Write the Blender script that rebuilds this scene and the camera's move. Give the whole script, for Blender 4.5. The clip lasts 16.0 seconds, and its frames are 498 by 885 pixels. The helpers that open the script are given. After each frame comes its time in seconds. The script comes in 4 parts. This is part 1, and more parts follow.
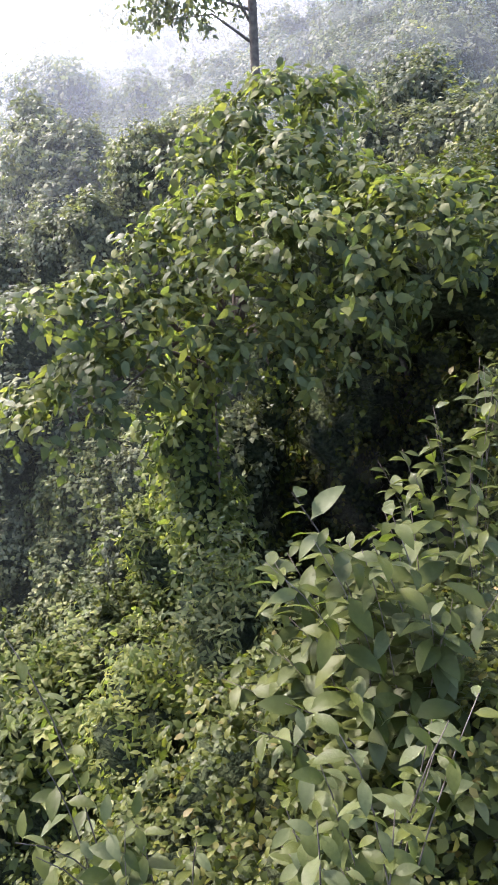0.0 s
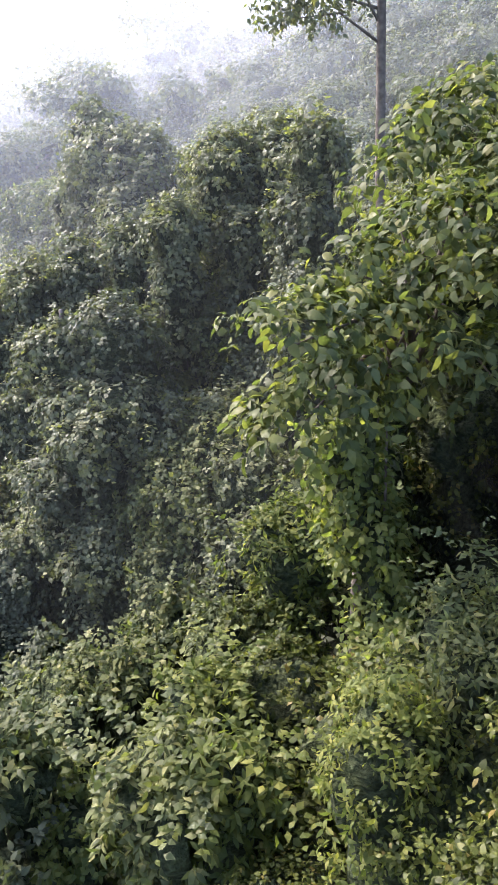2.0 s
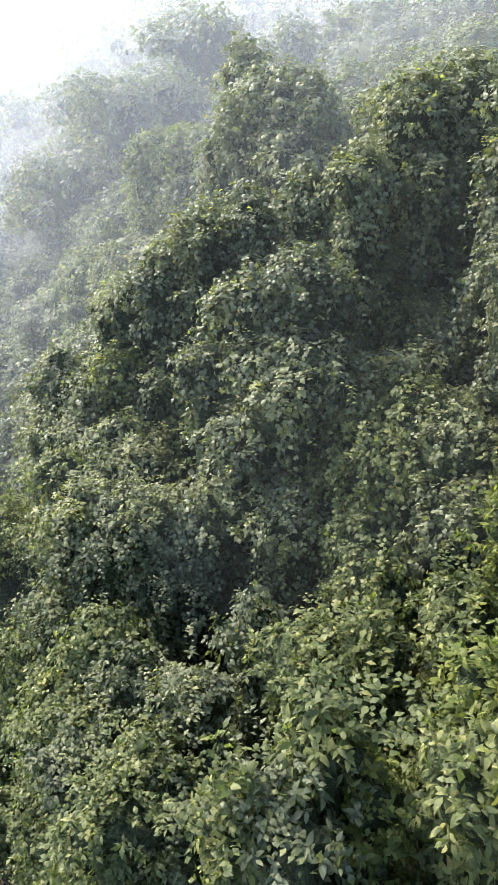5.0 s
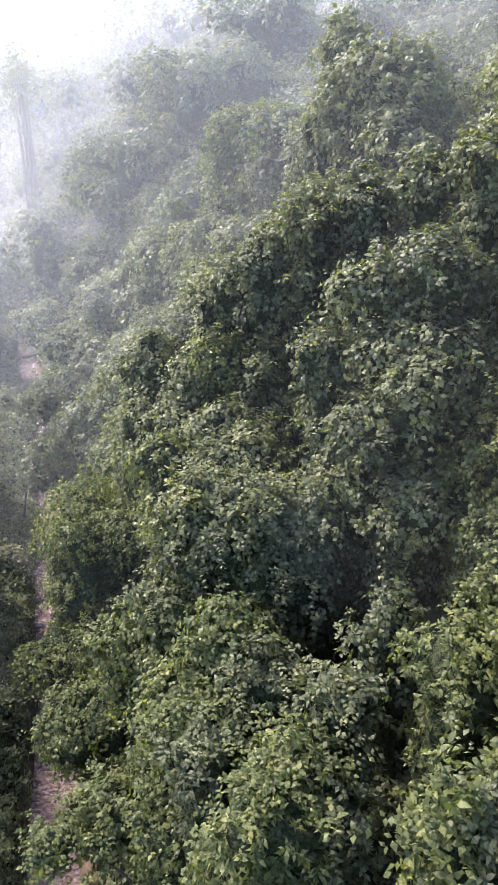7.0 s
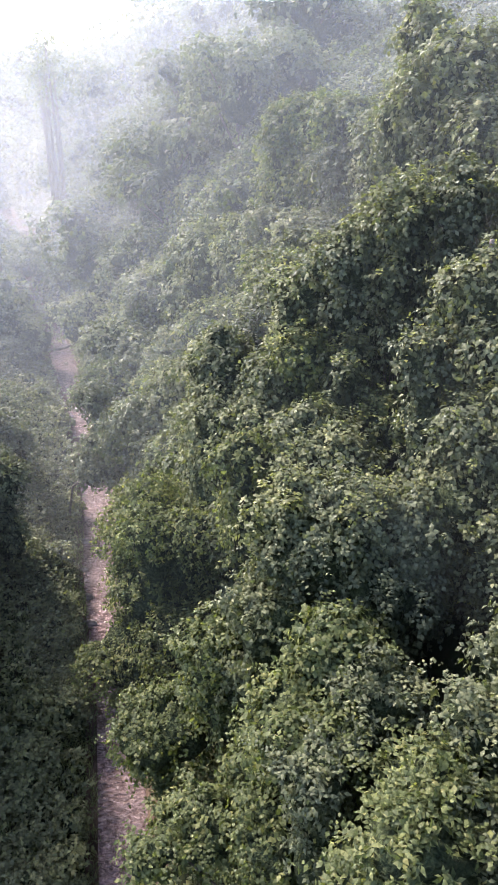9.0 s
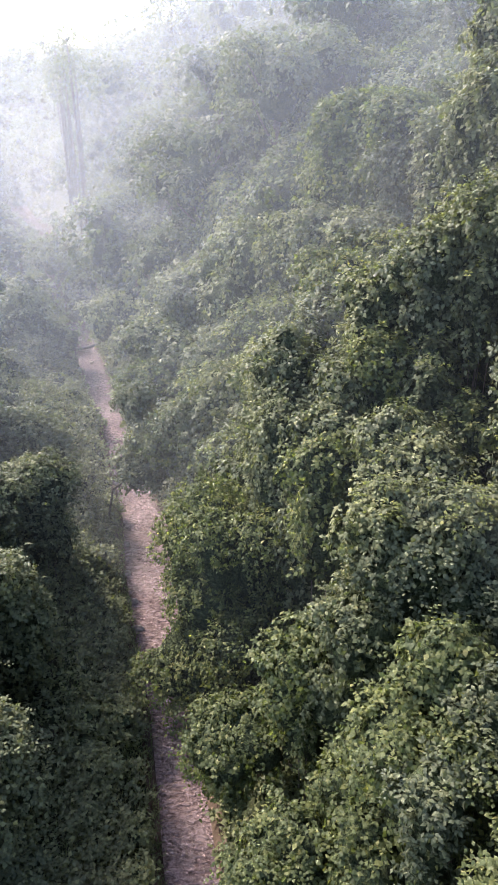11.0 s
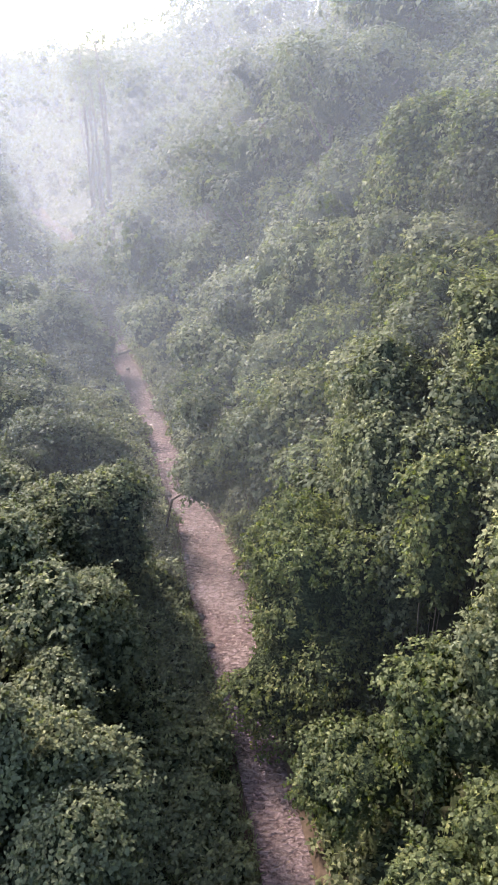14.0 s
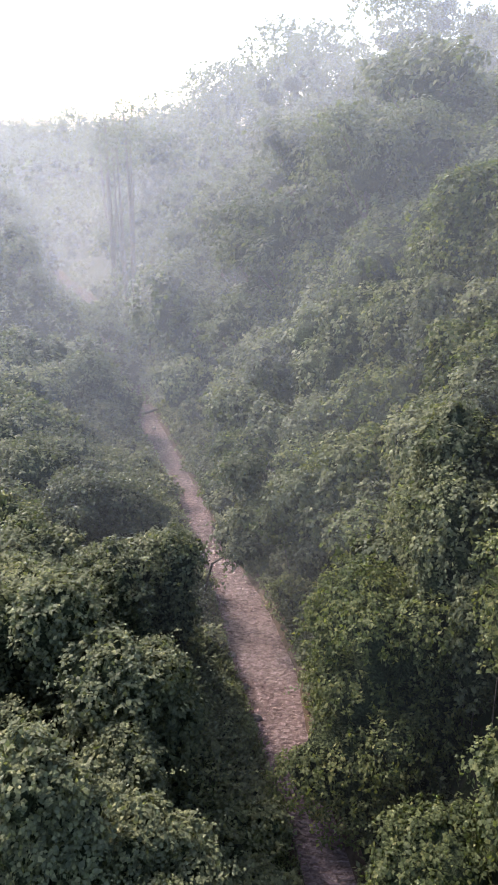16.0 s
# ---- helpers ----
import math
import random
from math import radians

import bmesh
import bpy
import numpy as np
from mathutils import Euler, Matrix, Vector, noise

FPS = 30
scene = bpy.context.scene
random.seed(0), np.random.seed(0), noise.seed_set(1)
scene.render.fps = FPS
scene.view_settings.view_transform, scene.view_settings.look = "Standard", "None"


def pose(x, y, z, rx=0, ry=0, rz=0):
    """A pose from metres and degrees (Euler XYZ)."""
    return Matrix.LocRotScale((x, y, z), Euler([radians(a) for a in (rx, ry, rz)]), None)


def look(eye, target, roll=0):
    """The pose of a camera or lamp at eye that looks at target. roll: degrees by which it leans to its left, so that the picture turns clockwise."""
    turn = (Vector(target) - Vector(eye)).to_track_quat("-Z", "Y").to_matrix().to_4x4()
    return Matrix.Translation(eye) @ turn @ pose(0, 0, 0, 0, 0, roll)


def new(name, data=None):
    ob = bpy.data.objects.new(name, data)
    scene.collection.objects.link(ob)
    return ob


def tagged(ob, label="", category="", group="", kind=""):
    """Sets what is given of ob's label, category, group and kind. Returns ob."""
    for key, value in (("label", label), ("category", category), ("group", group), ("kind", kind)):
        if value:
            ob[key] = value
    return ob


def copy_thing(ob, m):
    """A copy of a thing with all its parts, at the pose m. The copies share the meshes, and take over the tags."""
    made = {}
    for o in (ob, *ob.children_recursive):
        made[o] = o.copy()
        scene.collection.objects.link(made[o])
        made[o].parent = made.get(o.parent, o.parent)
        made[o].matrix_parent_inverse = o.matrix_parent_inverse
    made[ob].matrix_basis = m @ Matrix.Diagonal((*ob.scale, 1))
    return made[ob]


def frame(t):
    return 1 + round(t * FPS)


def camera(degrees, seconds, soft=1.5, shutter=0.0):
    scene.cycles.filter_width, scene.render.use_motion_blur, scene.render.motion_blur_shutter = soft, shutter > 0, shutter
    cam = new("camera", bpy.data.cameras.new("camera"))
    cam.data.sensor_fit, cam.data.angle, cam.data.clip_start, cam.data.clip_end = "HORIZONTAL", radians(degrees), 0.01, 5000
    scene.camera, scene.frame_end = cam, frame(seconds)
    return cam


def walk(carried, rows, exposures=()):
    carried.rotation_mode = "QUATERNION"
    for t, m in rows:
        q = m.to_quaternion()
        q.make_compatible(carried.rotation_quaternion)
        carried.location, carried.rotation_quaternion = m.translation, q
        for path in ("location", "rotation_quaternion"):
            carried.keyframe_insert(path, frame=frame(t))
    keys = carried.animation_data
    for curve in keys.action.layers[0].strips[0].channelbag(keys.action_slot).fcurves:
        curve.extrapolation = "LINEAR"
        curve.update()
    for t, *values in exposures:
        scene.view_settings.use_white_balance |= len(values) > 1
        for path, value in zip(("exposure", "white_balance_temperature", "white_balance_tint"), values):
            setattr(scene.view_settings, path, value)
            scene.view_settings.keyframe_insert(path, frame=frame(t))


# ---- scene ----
cam = camera(36.3, 16.0, soft=1.6)
METRES, EYE, TILT, LEAN, TURN = 20.0, 25.0, -21.5, 1.0, 0.0
ROWS = [
    (0.0, 0.0, 0.0, 0.0, 0.0, 0.0, 0.0),
    (0.5, -0.0335, 0.0058, 0.0007, -0.01, 0.11, 0.11),
    (1.0, -0.065, 0.0109, 0.0014, -0.05, 0.26, 0.14),
    (1.5, -0.0964, 0.0156, 0.0025, -0.02, 0.34, 0.17),
    (2.0, -0.1257, 0.0199, 0.0032, 0.13, 0.41, 0.01),
    (2.5, -0.1575, 0.0241, 0.0039, 0.52, 0.21, -0.24),
    (3.0, -0.1904, 0.029, 0.005, 2.07, -0.36, -1.07),
    (3.5, -0.2197, 0.0328, 0.0058, 2.4, -1.04, -1.22),
    (4.0, -0.2528, 0.0393, 0.0067, 2.68, -1.94, -1.33),
    (4.5, -0.2837, 0.0438, 0.0079, 3.28, -2.51, -1.45),
    (5.0, -0.3143, 0.0479, 0.0096, 4.11, -3.09, -1.8),
    (7.5, -0.4704, 0.0725, 0.0119, 6.57, -4.68, -2.75),
    (8.0, -0.5014, 0.0779, 0.0131, 6.7, -4.83, -2.82),
    (8.5, -0.5347, 0.0828, 0.0143, 6.89, -5.03, -2.95),
    (9.0, -0.5639, 0.0874, 0.0143, 6.98, -5.15, -3.02),
    (11.5, -0.7169, 0.1103, 0.018, 7.15, -5.32, -3.2),
    (12.0, -0.7478, 0.1147, 0.0189, 7.04, -5.27, -3.16),
    (12.5, -0.7786, 0.1188, 0.0195, 7.06, -5.3, -3.23),
    (13.0, -0.8094, 0.1234, 0.0207, 7.05, -5.37, -3.3),
    (13.5, -0.8398, 0.128, 0.0207, 7.05, -5.31, -3.3),
    (14.0, -0.8701, 0.1333, 0.0216, 7.05, -5.06, -3.34),
    (14.5, -0.9, 0.1382, 0.0219, 7.0, -4.67, -3.46),
    (15.0, -0.9303, 0.1425, 0.0221, 7.06, -4.2, -3.62),
    (15.5, -0.9598, 0.1468, 0.0224, 7.14, -2.55, -3.82),
    (16.0, -0.9882, 0.1497, 0.0232, 7.15, -0.67, -3.95),
]
walk(cam, [(t, pose(0, 0, EYE, TILT, LEAN, TURN) @ pose(METRES * x, METRES * y, METRES * z, 90 + pitch, roll, yaw)) for t, x, y, z, yaw, pitch, roll in ROWS],
     [(0, 2.92, 6250, 21), (3, 2.74, 6250, 21), (4, 2.85, 6450, 9), (5.2, 2.88, 6450, 9), (7.3, 2.7, 6400, 17), (9, 2.69, 6400, 17), (12.5, 2.54, 6500, 16), (15, 2.38, 6500, 16), (16, 2.1, 6500, 16)])

# ---- light ----
SUN_AZ, SUN_EL = -57.0, 45.0
world = bpy.data.worlds.new("world")
scene.world = world
world.use_nodes = True
wn = world.node_tree.nodes
sky = wn.new("ShaderNodeTexSky")
sky.sky_type, sky.sun_disc = "NISHITA", False
sky.sun_elevation, sky.sun_rotation = radians(SUN_EL), radians(SUN_AZ)
sky.air_density, sky.dust_density, sky.ozone_density = 1.0, 2.6, 1.2
world.node_tree.links.new(sky.outputs[0], wn["Background"].inputs[0])
wn["Background"].inputs[1].default_value = 0.15
sun_data = bpy.data.lights.new("sun", "SUN")
sun_data.energy, sun_data.angle, sun_data.color = 2.3, radians(8), (1.0, 0.92, 0.8)
sun = new("sun", sun_data)
TO_SUN = Vector((math.sin(radians(SUN_AZ)) * math.cos(radians(SUN_EL)), math.cos(radians(SUN_AZ)) * math.cos(radians(SUN_EL)), math.sin(radians(SUN_EL))))
sun.matrix_world = look(TO_SUN * 300, (0, 0, 0))


# ---- materials ----
def material(name):
    m = bpy.data.materials.new(name)
    m.use_nodes = True
    t = m.node_tree
    t.nodes.clear()
    out = t.nodes.new("ShaderNodeOutputMaterial")
    return m, t, out


def node(t, kind, **values):
    n = t.nodes.new(kind)
    for key, value in values.items():
        n.inputs[key.replace("_", " ")].default_value = value
    return n


def ramp(t, fac, stops):
    n = t.nodes.new("ShaderNodeValToRGB")
    e = n.color_ramp.elements
    while len(e) < len(stops):
        e.new(0.5)
    for el, (at, c) in zip(e, stops):
        el.position, el.color = at, (*c, 1)
    t.links.new(fac, n.inputs[0])
    return n.outputs[0]


def noise_at(t, scale, detail=4, space="Object", rough=0.55):
    co = t.nodes.new("ShaderNodeTexCoord")
    n = node(t, "ShaderNodeTexNoise", Scale=scale, Detail=detail, Roughness=rough)
    t.links.new(co.outputs[space], n.inputs["Vector"])
    return n.outputs["Fac"]


def mixed(t, fac, a, b, mode="MIX"):
    n = t.nodes.new("ShaderNodeMix")
    n.data_type, n.blend_type = "RGBA", mode
    for socket, value in ((n.inputs[0], fac), (n.inputs[6], a), (n.inputs[7], b)):
        if isinstance(value, (int, float)):
            socket.default_value = value
        elif isinstance(value, tuple):
            socket.default_value = (*value, 1)
        else:
            t.links.new(value, socket)
    return n.outputs[2]


def leaf_material(name, stops, gloss=0.52, through_light=0.3, tint=(0.9, 1.0, 0.4), rich=0.92):
    """Leaves: a colour of its own for each leaf and each plant, some light through the blade."""
    m, t, out = material(name)
    geo = t.nodes.new("ShaderNodeNewGeometry")
    info = t.nodes.new("ShaderNodeObjectInfo")
    base = ramp(t, geo.outputs["Random Per Island"], stops)
    plant = ramp(t, info.outputs["Random"], [(0.0, (0.74, 0.77, 0.70)), (0.5, (1.0, 1.0, 1.0)), (1.0, (1.14, 1.1, 0.9))])
    base = mixed(t, 1.0, base, plant, "MULTIPLY")
    patch = noise_at(t, 0.75, 3)
    base = mixed(t, 0.6, base, ramp(t, patch, [(0.32, (0.64, 0.7, 0.64)), (0.5, (1.0, 1.0, 1.0)), (0.68, (1.25, 1.16, 0.85))]), "MULTIPLY")
    vein = noise_at(t, 22.0, 3)
    base = mixed(t, 0.35, base, ramp(t, vein, [(0.3, (0.45, 0.5, 0.4)), (0.7, (1.0, 1.0, 1.0))]), "MULTIPLY")
    dull = node(t, "ShaderNodeHueSaturation", Hue=0.484, Saturation=0.84 * rich, Value=0.95)
    t.links.new(base, dull.inputs["Color"])
    base = dull.outputs[0]
    p = node(t, "ShaderNodeBsdfPrincipled", Roughness=gloss)
    p.inputs["Specular IOR Level"].default_value = 0.13
    t.links.new(base, p.inputs["Base Color"])
    bump = node(t, "ShaderNodeBump", Strength=0.25, Distance=0.02)
    t.links.new(vein, bump.inputs["Height"])
    t.links.new(bump.outputs[0], p.inputs["Normal"])
    tr = t.nodes.new("ShaderNodeBsdfTranslucent")
    t.links.new(mixed(t, 1.0, base, tuple(1.7 * c for c in tint), "MULTIPLY"), tr.inputs[0])
    mix = t.nodes.new("ShaderNodeMixShader")
    mix.inputs[0].default_value = through_light
    t.links.new(p.outputs[0], mix.inputs[1])
    t.links.new(tr.outputs[0], mix.inputs[2])
    t.links.new(mix.outputs[0], out.inputs[0])
    return m


def plain_material(name, stops, scale, rough=0.9, bump=0.4, far=0.15, metal=0.0, distance=0.05):
    """A rough surface with a fine grain and broad stains."""
    m, t, out = material(name)
    fine, broad = noise_at(t, scale, 6), noise_at(t, scale * far, 3)
    c = ramp(t, fine, stops)
    c = mixed(t, 0.6, c, ramp(t, broad, [(0.35, (0.55, 0.55, 0.55)), (0.65, (1.15, 1.12, 1.05))]), "MULTIPLY")
    p = node(t, "ShaderNodeBsdfPrincipled", Roughness=rough, Metallic=metal)
    p.inputs["Specular IOR Level"].default_value = 0.1
    t.links.new(c, p.inputs["Base Color"])
    b = node(t, "ShaderNodeBump", Strength=bump, Distance=distance)
    t.links.new(fine, b.inputs["Height"])
    t.links.new(b.outputs[0], p.inputs["Normal"])
    t.links.new(p.outputs[0], out.inputs[0])
    return m


LEAF = leaf_material("creeper_leaf", [(0.0, (0.058, 0.072, 0.034)), (0.5, (0.088, 0.106, 0.046)), (0.9, (0.115, 0.134, 0.055)), (1.0, (0.16, 0.17, 0.066))])
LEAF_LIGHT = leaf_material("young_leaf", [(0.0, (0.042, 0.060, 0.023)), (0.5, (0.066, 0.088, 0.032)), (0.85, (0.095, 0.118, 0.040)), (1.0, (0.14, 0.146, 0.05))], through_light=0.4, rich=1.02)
LEAF_FRESH = leaf_material("fresh_leaf", [(0.0, (0.055, 0.080, 0.026)), (0.5, (0.088, 0.118, 0.037)), (1.0, (0.138, 0.156, 0.047))], through_light=0.48, rich=1.16)
LEAF_BROAD = leaf_material("broad_leaf", [(0.0, (0.055, 0.075, 0.034)), (0.5, (0.086, 0.112, 0.046)), (1.0, (0.15, 0.16, 0.05))], gloss=0.5, through_light=0.46, rich=1.12)
LEAF_DARK = leaf_material("forest_leaf", [(0.0, (0.046, 0.06, 0.031)), (0.5, (0.070, 0.088, 0.044)), (1.0, (0.102, 0.118, 0.056))])
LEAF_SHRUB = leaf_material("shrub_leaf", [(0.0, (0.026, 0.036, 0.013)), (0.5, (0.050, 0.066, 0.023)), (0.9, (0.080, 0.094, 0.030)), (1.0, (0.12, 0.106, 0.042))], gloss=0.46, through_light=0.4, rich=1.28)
# Brighter leaf for the crests: the sun on them is put into the colour.
LEAF_SUNLIT = leaf_material("sunlit_leaf", [(0.0, (0.085, 0.11, 0.032)), (0.6, (0.125, 0.15, 0.042)), (1.0, (0.19, 0.2, 0.06))], through_light=0.45, rich=1.05)
BARK = plain_material("bark", [(0.3, (0.05, 0.04, 0.032)), (0.7, (0.13, 0.11, 0.09))], 9.0)
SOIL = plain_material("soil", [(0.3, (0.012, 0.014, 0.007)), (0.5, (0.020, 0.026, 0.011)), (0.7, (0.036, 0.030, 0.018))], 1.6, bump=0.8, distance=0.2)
BANK = plain_material("bank_earth", [(0.3, (0.038, 0.027, 0.019)), (0.7, (0.085, 0.060, 0.044))], 2.5, bump=0.7, distance=0.1)
GRASS = leaf_material("grass_blade", [(0.0, (0.05, 0.08, 0.028)), (0.6, (0.09, 0.125, 0.040)), (1.0, (0.15, 0.16, 0.06))], gloss=0.6)
# Dark colour of the plant cores: the shade between leaves put into paint.
SHADE_DARK = plain_material("dark_for_shade", [(0.35, (0.018, 0.024, 0.012)), (0.5, (0.036, 0.046, 0.022)), (0.68, (0.062, 0.076, 0.036))], 9.0, rough=1.0, bump=1.0, distance=0.25)
WOOD = plain_material("wet_wood", [(0.3, (0.05, 0.04, 0.035)), (0.7, (0.12, 0.10, 0.085))], 6.0)
STONE = plain_material("stone", [(0.3, (0.08, 0.07, 0.065)), (0.7, (0.2, 0.17, 0.155))], 5.0)


def water_material():
    m, t, out = material("muddy_water")
    co = t.nodes.new("ShaderNodeTexCoord")
    n1 = node(t, "ShaderNodeTexNoise", Scale=3.4, Detail=3.0, Roughness=0.5, Distortion=0.9)
    flow = t.nodes.new("ShaderNodeMapping")
    flow.inputs["Scale"].default_value, flow.inputs["Rotation"].default_value = (1.0, 1.8, 1.0), (0, 0, radians(-24))
    t.links.new(co.outputs["Object"], flow.inputs["Vector"])
    t.links.new(flow.outputs[0], n1.inputs["Vector"])
    n2 = node(t, "ShaderNodeTexNoise", Scale=0.45, Detail=2.0)
    t.links.new(co.outputs["Object"], n2.inputs["Vector"])
    c = ramp(t, n2.outputs["Fac"], [(0.3, (0.090, 0.062, 0.059)), (0.7, (0.148, 0.106, 0.101))])
    # Glinting crests and dark troughs of the ripples put into the colour.
    c = mixed(t, 0.7, c, ramp(t, n1.outputs["Fac"], [(0.36, (0.55, 0.53, 0.53)), (0.5, (1.0, 1.0, 1.0)), (0.64, (1.5, 1.52, 1.55))]), "MULTIPLY")
    p = node(t, "ShaderNodeBsdfPrincipled", Roughness=0.1, IOR=1.33)
    t.links.new(c, p.inputs["Base Color"])
    b = node(t, "ShaderNodeBump", Strength=1.0, Distance=0.3)
    t.links.new(n1.outputs["Fac"], b.inputs["Height"])
    t.links.new(b.outputs[0], p.inputs["Normal"])
    t.links.new(p.outputs[0], out.inputs[0])
    return m


WATER = water_material()


def mist_material(name, thick):
    """A sheet that stands for haze: lets most light pass and scatters the rest to both sides."""
    m, t, out = material(name)
    co = t.nodes.new("ShaderNodeTexCoord")
    n = node(t, "ShaderNodeTexNoise", Scale=0.035, Detail=3.0)
    t.links.new(co.outputs["Object"], n.inputs["Vector"])
    sep = t.nodes.new("ShaderNodeSeparateXYZ")
    t.links.new(co.outputs["Generated"], sep.inputs[0])
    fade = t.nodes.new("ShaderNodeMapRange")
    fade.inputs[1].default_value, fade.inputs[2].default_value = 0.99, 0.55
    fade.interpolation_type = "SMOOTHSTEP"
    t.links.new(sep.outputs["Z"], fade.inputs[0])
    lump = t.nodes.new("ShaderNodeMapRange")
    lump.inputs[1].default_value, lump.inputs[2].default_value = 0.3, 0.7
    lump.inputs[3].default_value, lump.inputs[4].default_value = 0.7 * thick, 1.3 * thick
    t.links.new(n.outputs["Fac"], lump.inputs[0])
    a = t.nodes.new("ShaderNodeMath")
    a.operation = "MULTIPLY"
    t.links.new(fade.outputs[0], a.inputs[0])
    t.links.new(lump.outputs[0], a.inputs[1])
    clear = t.nodes.new("ShaderNodeBsdfTransparent")
    d = node(t, "ShaderNodeBsdfDiffuse", Color=(0.905, 0.938, 0.975, 1))
    l = node(t, "ShaderNodeBsdfTranslucent", Color=(0.905, 0.938, 0.975, 1))
    half, mix = t.nodes.new("ShaderNodeMixShader"), t.nodes.new("ShaderNodeMixShader")
    half.inputs[0].default_value = 0.6
    t.links.new(d.outputs[0], half.inputs[1])
    t.links.new(l.outputs[0], half.inputs[2])
    t.links.new(a.outputs[0], mix.inputs[0])
    t.links.new(clear.outputs[0], mix.inputs[1])
    t.links.new(half.outputs[0], mix.inputs[2])
    t.links.new(mix.outputs[0], out.inputs[0])
    return m


# ---- geometry helpers ----
rng = np.random.default_rng(7)


def mesh_of(name, verts, faces, mat, smooth=False):
    me = bpy.data.meshes.new(name)
    me.from_pydata([tuple(v) for v in verts], [], [tuple(f) for f in faces])
    me.materials.append(mat)
    if smooth:
        me.polygons.foreach_set("use_smooth", [True] * len(me.polygons))
    me.update()
    return me


def grid_mesh(name, verts, faces, mat, smooth=False):
    """A mesh from numpy arrays in which all the faces have the same number of corners."""
    me = bpy.data.meshes.new(name)
    k = faces.shape[1]
    me.vertices.add(len(verts))
    me.vertices.foreach_set("co", np.ascontiguousarray(verts, dtype=np.float32).ravel())
    me.loops.add(faces.size)
    me.loops.foreach_set("vertex_index", np.ascontiguousarray(faces, dtype=np.int32).ravel())
    me.polygons.add(len(faces))
    me.polygons.foreach_set("loop_start", np.arange(0, faces.size, k, dtype=np.int32))
    me.polygons.foreach_set("use_smooth", np.full(len(faces), smooth))
    me.materials.append(mat)
    me.update(calc_edges=True)
    return me


def part(name, me, parent, label=""):
    ob = new(name, me)
    ob.parent = parent
    return tagged(ob, label)


def unit(v):
    return v / np.maximum(np.linalg.norm(v, axis=-1, keepdims=True), 1e-9)


def leaf_mesh(name, base, tip, normal, length, width, mat, fine=False):
    """One mesh of many bent leaves, from arrays of leaf bases, tip directions, blade normals, lengths and widths."""
    n = unit(normal - tip * np.sum(normal * tip, 1, keepdims=True))
    side = np.cross(tip, n)
    ln, w = length[:, None], width[:, None]
    if fine:
        v = np.stack([base,
                      base + tip * ln * 0.32 + side * w * 0.48 + n * ln * 0.07, base + tip * ln * 0.32 - side * w * 0.48 + n * ln * 0.07,
                      base + tip * ln * 0.68 + side * w * 0.36 + n * ln * 0.03, base + tip * ln * 0.68 - side * w * 0.36 + n * ln * 0.03,
                      base + tip * ln - n * ln * 0.14], 1)
        f = np.array([[0, 2, 1], [1, 2, 3], [2, 4, 3], [3, 4, 5]])
    else:
        v = np.stack([base, base + tip * ln * 0.45 + side * w * 0.5 + n * ln * 0.06, base + tip * ln * 0.45 - side * w * 0.5 + n * ln * 0.06, base + tip * ln - n * ln * 0.1], 1)
        f = np.array([[0, 2, 1], [1, 2, 3]])
    k = v.shape[1]
    faces = (f[None] + (np.arange(len(base)) * k)[:, None, None]).reshape(-1, 3)
    return grid_mesh(name, v.reshape(-1, 3), faces, mat, smooth=fine)


def sprays(points, outs, per, twig, size, aspect, r, hang=0.35, droop=0.35, loose=0.46, lift=0.4):
    """Leaves along short twigs that start at points and grow outwards, some of them hanging."""
    up = np.array([0.0, 0.0, 1.0])
    n = len(points)
    way = unit(outs * 0.8 + up * 0.3 + r.normal(0, 0.35, (n, 3)))
    hangs = r.random(n) < hang
    way[hangs] = unit(outs[hangs] * 0.35 - up * 0.9 + r.normal(0, 0.25, (hangs.sum(), 3)))
    way, o, p = np.repeat(way, per, 0), np.repeat(outs, per, 0), np.repeat(points, per, 0)
    m = n * per
    s = np.tile((np.arange(per) + 0.6) / per, n)[:, None] * twig * r.uniform(0.7, 1.2, (m, 1))
    base = p + way * s - up * 0.25 * s * s / max(twig, 0.01) + r.normal(0, size * 0.12, (m, 3))
    a = unit(np.cross(way, up + 0.01))
    b = np.cross(a, way)
    ang = np.tile(np.arange(per) * 2.4, n) + np.repeat(r.random(n) * 6.28, per)
    around = a * np.cos(ang)[:, None] + b * np.sin(ang)[:, None]
    tip = unit(way * 0.55 + around * 0.8 - up * droop + r.normal(0, 0.2, (m, 3)))
    normal = unit(up * lift + o * 0.9 + r.normal(0, loose, (m, 3)))
    length = size * r.uniform(0.65, 1.25, m)
    return base, tip, normal, length, length * aspect * r.uniform(0.85, 1.15, m)


def shell(lobes, count, r, rough=(0.72, 1.04)):
    """Points on the outside of a group of overlapping lobes, with their outward directions."""
    c, rad = np.array([l[:3] for l in lobes]), np.array([l[3:6] for l in lobes])
    area = rad[:, 0] * rad[:, 2]
    pick = r.choice(len(lobes), count * 3, p=area / area.sum())
    d = unit(r.normal(0, 1, (count * 3, 3)))
    d[:, 2] = np.where(d[:, 2] < -0.5, -d[:, 2], d[:, 2])
    p = c[pick] + d * rad[pick] * r.uniform(*rough, (count * 3, 1))
    inside = np.zeros(len(p), bool)
    for i in range(len(lobes)):
        q = np.sum(((p - c[i]) / rad[i]) ** 2, 1)
        inside |= (q < 0.62) & (pick != i)
    keep = ~inside
    return p[keep][:count], unit(d / rad[pick])[keep][:count]


